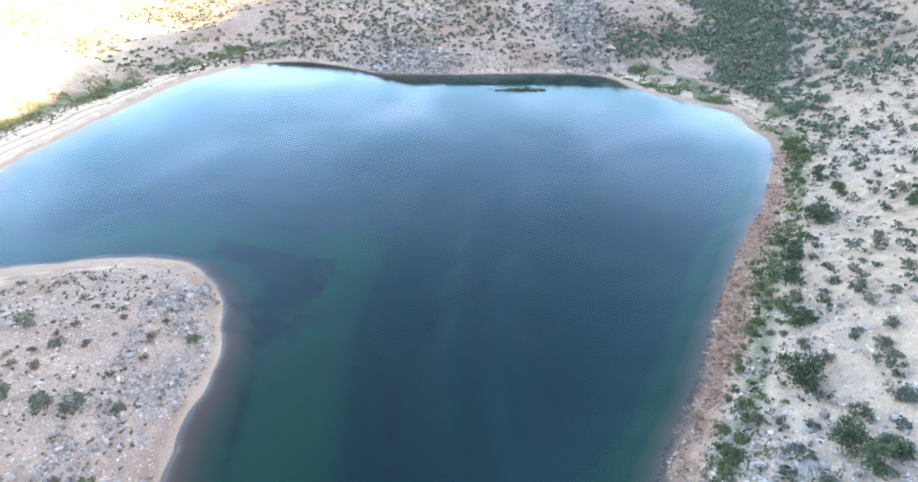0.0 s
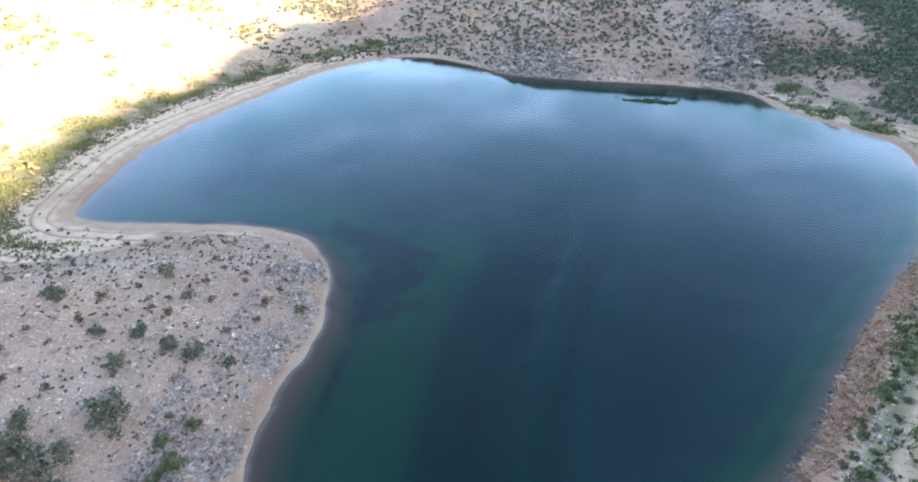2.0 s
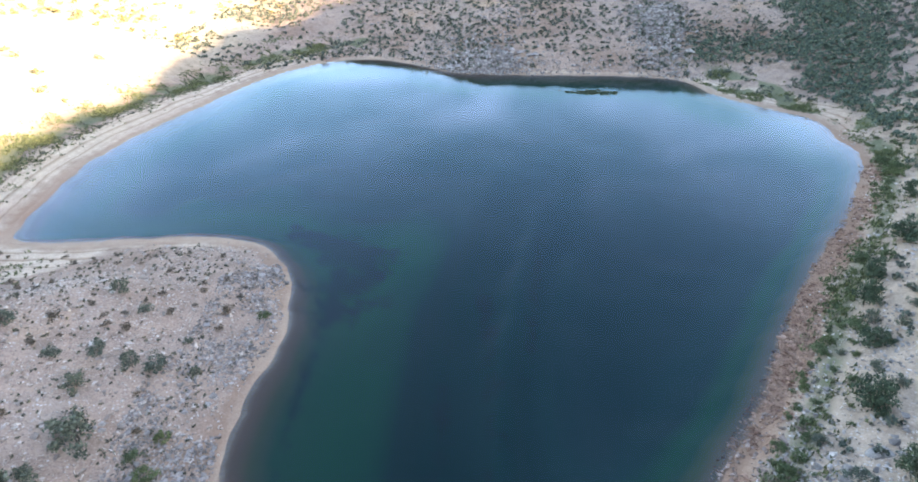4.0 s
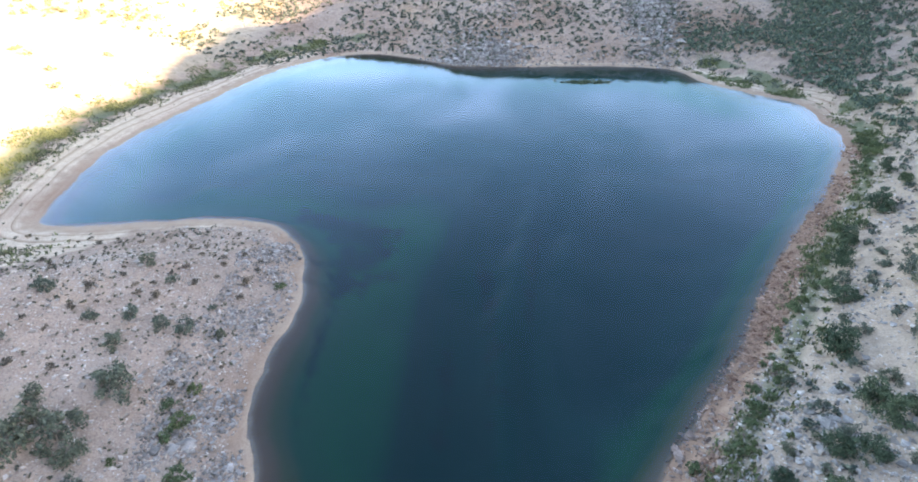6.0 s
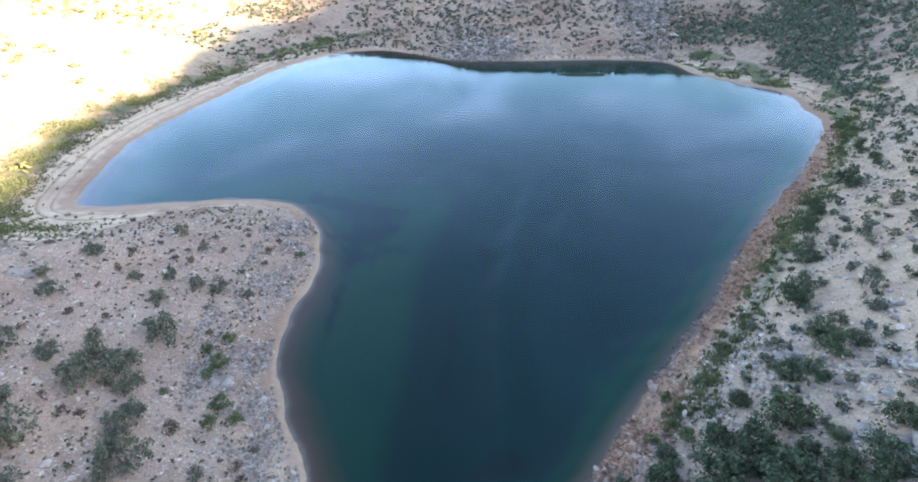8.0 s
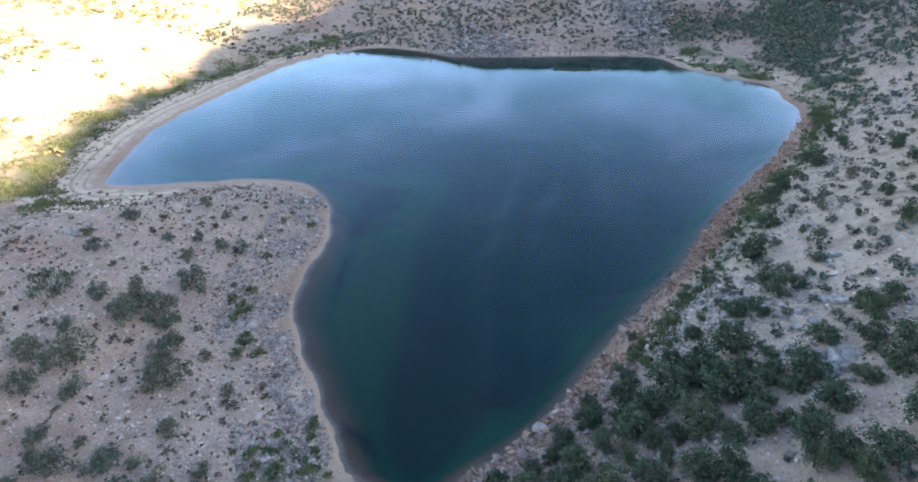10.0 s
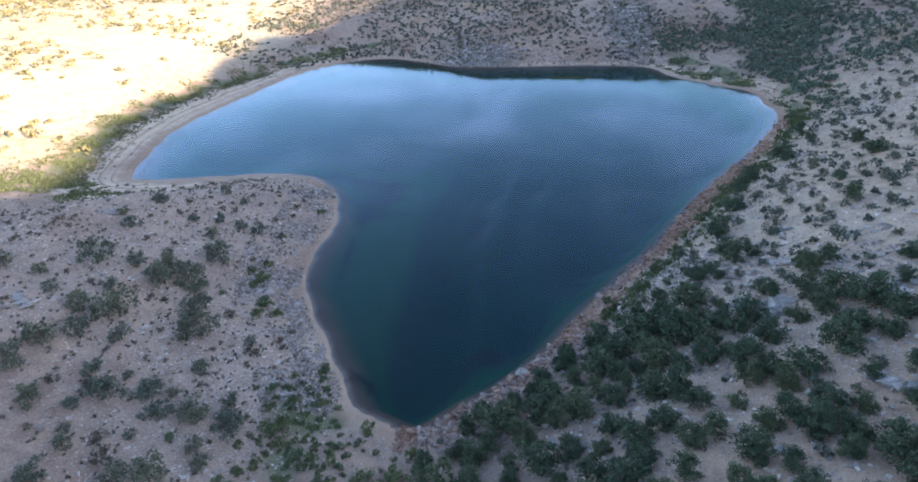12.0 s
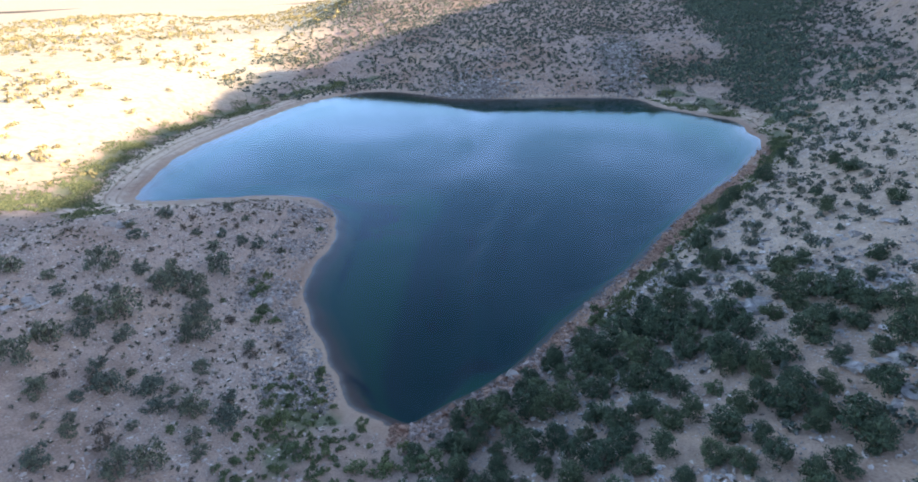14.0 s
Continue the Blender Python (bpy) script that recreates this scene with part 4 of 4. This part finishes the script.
def many_stones(name, label, x, y, size, mat, sink=0.12):
    r = np.random.RandomState(len(x) + 3)
    z = height(x, y)
    vs, fs, base = [], [], 0
    for k, (v, f) in enumerate(PEBBLES):
        pick = np.arange(k, len(x), len(PEBBLES))
        a = r.uniform(0, 2 * math.pi, len(pick))
        c, s = np.cos(a)[:, None], np.sin(a)[:, None]
        sx, sy, sz = (size[pick, None] * r.uniform(lo, hi, (len(pick), 1)) for lo, hi in ((0.8, 1.5), (0.6, 1.0), (0.5, 1.0)))
        px, py, pz = v[:, 0] * sx, v[:, 1] * sy, v[:, 2] * sz
        w = np.stack([px * c - py * s + x[pick, None], px * s + py * c + y[pick, None], pz + z[pick, None] + size[pick, None] * sink], 2)
        vs.append(w.reshape(-1, 3))
        fs.append((f[None] + (np.arange(len(pick)) * len(v))[:, None, None] + base).reshape(-1, 3))
        base += len(pick) * len(v)
    ob = part(name, np.concatenate(vs), np.concatenate(fs), mat)
    return tagged(ob, label, "stones", kind="stuff")


BOULDERS = {}


def boulder(x, y, size, mat=None, label="", flat=0.7, tilt=0.0):
    mat = mat or M_GREY
    k = (int(abs(x * 13) + abs(y * 7)) % 6, mat.name, flat)
    if k not in BOULDERS:
        v, f = rock_shape(40 + k[0], 16, flat)
        ob = part("boulder", v, f, mat)
        ob.data.name = "boulder"
        BOULDERS[k] = ob.data
        scene.collection.objects.unlink(ob)
        bpy.data.objects.remove(ob)
    ob = new("boulder", BOULDERS[k])
    z = float(height(np.array([x]), np.array([y]))[0])
    ob.matrix_basis = pose(x, y, z + 0.12 * size * flat, tilt, tilt * 0.5, (x * 91 + y * 47) % 360) @ Matrix.Diagonal((size * 1.15, size * 0.85, size, 1))
    return tagged(ob, label or "angular blue-grey limestone boulder half sunk in the slope", "rock", "boulders of the slopes")


def outcrop(cx, cy, rx, ry, count, lo, hi, flat=0.5, mat=None):
    mat = mat or M_SLAB
    for k in range(count):
        a, q = scatter.uniform(0, 2 * math.pi), math.sqrt(scatter.uniform(0, 1))
        boulder(cx + math.cos(a) * q * rx, cy + math.sin(a) * q * ry, scatter.uniform(lo, hi), mat, flat=flat, tilt=scatter.uniform(-28, 28))


boulder(5.6, 11.7, 1.8, M_STONE, "single pale white boulder standing at the waterline")
for cx, cy, rx, ry, n, lo, hi in ((31.8, 13.4, 1.8, 1.2, 16, .4, 1.2), (33.2, -2.0, 2.6, 1.4, 18, .5, 1.4), (27.6, 29.2, 1.6, 2.0, 12, .5, 1.1),
                                  (33.0, -6.5, 2.4, 1.6, 12, .5, 1.2), (40.5, 9.5, 3.5, 2.0, 12, .4, 1.2), (26.6, 26.6, 1.6, 1.0, 8, .5, 1.2),
                                  (22.5, 22.5, 2.5, 4.0, 10, .4, .9), (-28.5, 27.5, 1.6, 2.2, 14, .4, 1.0), (-53.0, 11.5, 3.2, 1.6, 16, .5, 1.2),
                                  (-36.8, 30.2, 2.4, 1.4, 12, .4, .9), (29.0, -3.6, 1.2, 0.8, 4, .6, 1.2), (24.3, -6.0, 1.6, 1.2, 5, .5, 1.0),
                                  (-28.6, 40, 2.0, 9.0, 20, .4, 1.0), (36, 31, 6, 5, 10, .4, 1.0)):
    outcrop(cx, cy, rx, ry, n // 2, lo, hi)
# large weathered ledges: x, y, reach, blocks
for cx, cy, reach, n in ((30.8, 12.2, 1.6, 9), (33.5, -2.2, 2.0, 9), (33.2, -6.9, 1.5, 6), (41.5, 9.9, 2.2, 9), (36.5, -1.4, 1.2, 4), (28.7, 15.4, 1.3, 6),
                         (31.1, 13.8, 1.2, 5), (29.0, 27.2, 1.2, 5), (32.0, 31.0, 1.2, 4), (40.7, 31.8, 2.0, 6), (35.5, 21.8, 1.6, 6), (37.4, 12.0, 1.8, 6),
                         (45.7, 24.3, 2.2, 7), (-28.6, 24.2, 1.4, 6), (-49.3, 9.2, 2.4, 9), (-53.6, 33.1, 2.2, 7), (27.5, -4.6, 1.2, 3), (17.1, -0.3, 1.0, 3)):
    outcrop(cx, cy, reach, reach * 0.6, n, 0.9, 1.9, 0.42)
# blocks along the south-eastern shore
x, y = shore_spots(5000, -0.5, 3.0, lambda x, y: np.where((x > -6) & (y < 60), 1, 0) * np.clip(1.2 - y / 40, 0.12, 1))
for a, b in list(zip(x, y))[:60]:
    boulder(a, b, 0.4 + min(scatter.exponential(0.3), 0.9), M_RED, "rusty brown block of stone on the shore")

# rubble between the eastern shore and the oaks
x, y, d = spots(16000, 4, 60, 4, 76, lambda x, y, d: np.where((d > 2.5) & (d < 13), 0.8, 0) * np.clip(0.15 + 2.6 * fbm(x, y, 7, 3), 0, 1))
many_stones("slope_rubble", "pale grey limestone rubble above the eastern shore", x, y, scatter.uniform(0.15, 0.4, len(x)) + scatter.exponential(0.16, len(x)), M_SLAB)
x, y, d = spots(15000, 0, 52, -24, 30, lambda x, y, d: np.where(d > 5, 0.8, 0) * np.clip(0.1 + 2.6 * fbm(x + 90, y, 6, 3), 0.03, 1))
many_stones("grove_rubble", "pale broken limestone between the oaks", x, y, scatter.uniform(0.15, 0.45, len(x)) + scatter.exponential(0.18, len(x)), M_SLAB)
# broken rock along the southern end of the lake
x, y = shore_spots(30000, -0.6, 4.4, lambda x, y: np.where((x > -5) & (y < 40), 1, 0) * np.clip(1.25 - y / 34, 0, 1) * np.clip(0.6 + 1.2 * fbm(x, y, 3, 2), 0, 1))
many_stones("shore_rocks", "broken pinkish grey rocks heaped along the waterline", x, y, scatter.uniform(0.2, 0.5, len(x)) + scatter.exponential(0.17, len(x)), M_PINK)
# loose stones
x, y, d = spots(52000, -80, 2, -18, 70, lambda x, y, d: np.where(d > 0.8, 1, 0) * covers(x, y, d)[1] * 0.8)
many_stones("hump_stones", "pale loose stones strewn over the hump", x, y, scatter.uniform(0.1, 0.24, len(x)) + scatter.exponential(0.13, len(x)), M_STONE)
x, y, d = spots(46000, -36, -14, 4, 66, lambda x, y, d: np.where((d > 0.9) & (d < 9), 0.7, 0) * np.clip(0.3 + 3.5 * fbm(x, y, 6, 3), 0, 1))
many_stones("hump_rubble", "blue-grey limestone rubble above the shore of the hump", x, y, scatter.uniform(0.12, 0.34, len(x)) + scatter.exponential(0.13, len(x)), M_GREY)
x, y, d = spots(62000, -2, 110, -30, 125, lambda x, y, d: np.where(d > 0.8, 1, 0) * (0.12 + 0.6 * covers(x, y, d)[1]))
near = (x < 48) & (y < 62)
many_stones("slope_gravel", "small pale stones on the lower eastern slope", x[near] + scatter.normal(size=near.sum()), y[near] + scatter.normal(size=near.sum()), scatter.uniform(0.08, 0.22, near.sum()), M_STONE)
many_stones("slope_stones", "pale loose stones strewn over the eastern slope", x, y, scatter.uniform(0.14, 0.36, len(x)) + scatter.exponential(0.12, len(x)), M_STONE)
x, y = shore_spots(60000, -0.7, 3.2, lambda x, y: np.where((x > -7) & (y < 105), 1, 0) * np.clip(0.5 + 1.6 * fbm(x, y, 4, 3), 0.04, 1))
many_stones("shore_stones", "rusty brown stones along the waterline", x, y, scatter.uniform(0.10, 0.26, len(x)) + scatter.exponential(0.13, len(x)), M_RED)
x, y, d = spots(60000, -60, 110, 166, 260, lambda x, y, d: np.where(d > 0.5, 1, 0) * (0.05 + 1.2 * bump_at(x, y, -8, 174, 14, 6) + 1.0 * bump_at(x, y, 54, 203, 8, 24, -8) + 0.5 * bump_at(x, y, -15, 187, 8, 10) + 0.35 * bump_at(x, y, 15, 175, 40, 4) + 0.5 * bump_at(x, y, 0, 205, 9, 8)))
many_stones("northern_scree", "grey limestone blocks on the slope beyond the lake", x, y, scatter.uniform(0.3, 0.8, len(x)) + scatter.exponential(0.25, len(x)), M_GREY)


x, y, d = spots(26000, -30, 66, 168, 216, lambda x, y, d: np.where(d > -0.3, 1, 0) * (1.3 * bump_at(x, y, -5, 175, 10, 5) + 0.7 * bump_at(x, y, 54, 200, 7, 20, -8) + 0.35 * bump_at(x, y, -2, 183, 8, 6)))
many_stones("cliff_blocks", "weathered grey blocks of a low cliff at the far shore", x, y, scatter.uniform(0.5, 1.1, len(x)) + scatter.exponential(0.4, len(x)), M_GREY, 0.25)
x, y, d = spots(9000, 30, 130, -20, 130, lambda x, y, d: np.where(d > 9, 1, 0) * np.clip(6 * fbm(x, y, 15, 3) - 1.2, 0, 1))
many_stones("ledge_blocks", "grey limestone ledges breaking through the eastern slope", x, y, scatter.uniform(0.35, 0.8, len(x)) + scatter.exponential(0.2, len(x)), M_GREY)


# ---- grass of the flats ----
def many_tufts(name, label, x, y, mat, tall=0.35):
    r = np.random.RandomState(5)
    z, n = height(x, y), 7
    px, py, pz = np.repeat(x, n), np.repeat(y, n), np.repeat(z, n)
    px, py = px + r.normal(size=len(px)) * 0.22, py + r.normal(size=len(px)) * 0.22
    a, h, w = r.uniform(0, 2 * math.pi, len(px)), tall * r.uniform(0.5, 1.3, len(px)), r.uniform(0.05, 0.16, len(px))
    dx, dy, lean = np.cos(a) * w, np.sin(a) * w, r.normal(size=(2, len(px))) * 0.14
    v = np.stack([np.stack([px - dx, py - dy, pz - 0.05], 1), np.stack([px + dx, py + dy, pz - 0.05], 1),
                  np.stack([px + lean[0] + dx * 0.3, py + lean[1] + dy * 0.3, pz + h], 1)], 1).reshape(-1, 3)
    ob = part(name, v, np.arange(len(v)).reshape(-1, 3), mat)
    return tagged(ob, label, "grass", kind="stuff")


x, y, d = spots(90000, -112, -60, 38, 210, lambda x, y, d: np.where(d > 3, 0.9, 0) * covers(x, y, d)[0] ** 1.3 * np.clip(0.45 + 2.2 * fbm(x, y, 5, 3), 0, 1))
many_tufts("meadow_grass", "fresh green grass on the flats by the water", x, y, M_GRASS)
x, y, d = spots(110000, 8, 98, 20, 182, lambda x, y, d: np.where(d > 2, 0.9, 0) * covers(x, y, d)[0] ** 1.3 * np.clip(0.45 + 2.2 * fbm(x, y, 5, 3), 0, 1))
many_tufts("shore_grass", "green grass along the eastern shore", x, y, M_GRASS, 0.45)

# a line of tufts along the upper strand of the western beach
x, y, d = spots(26000, -112, -40, 60, 205, lambda x, y, d: np.exp(-((d - 9.0) / 0.7) ** 2) * 0.9 + np.where((d > 9) & (d < 14), 0.10, 0) + np.where((d > 4) & (d < 9), 0.015, 0))
many_plants("strand_tufts", "small dull green tufts along the upper beach", x, y, 0.3 + scatter.exponential(0.22, len(x)).clip(0, 0.9), M_DRYFAR, 5, 0.24, 3, 0.5)

# floating weed near the northern shore
r = np.random.RandomState(3)
n = 90
c = np.stack([26.3 + r.normal(size=n) * 3.2, 153.2 + r.normal(size=n) * 1.1, np.full(n, 0.02)], 1)
v, f = leaves(r, c, np.full(n, 0.5), 16, 0.3, 0.15)
tagged(part("water_weed", v, f, M_OAK), "dark green mat of floating water weed", "water plants", kind="stuff")

# dry tufts and seedlings all over the slopes
for name, label, box, n in (("hump_tufts", "dark dry tufts on the stony hump", (-90, 2, -20, 66), 9000),
                            ("slope_tufts", "dark dry tufts on the eastern slope", (0, 115, -30, 150), 6000),
                            ("northern_tufts", "dark dry tufts on the slope beyond the lake", (-110, 110, 165, 260), 9000)):
    x, y, d = spots(n, *box, lambda x, y, d: np.where(d > 3, 0.75, 0) * np.clip(0.45 + 1.6 * fbm(x, y, 8, 3), 0.02, 1))
    many_plants(name, label, x, y, 0.25 + scatter.exponential(0.16, len(x)).clip(0, 0.8), M_DRYFAR, 5, 0.22, 3, 0.6)
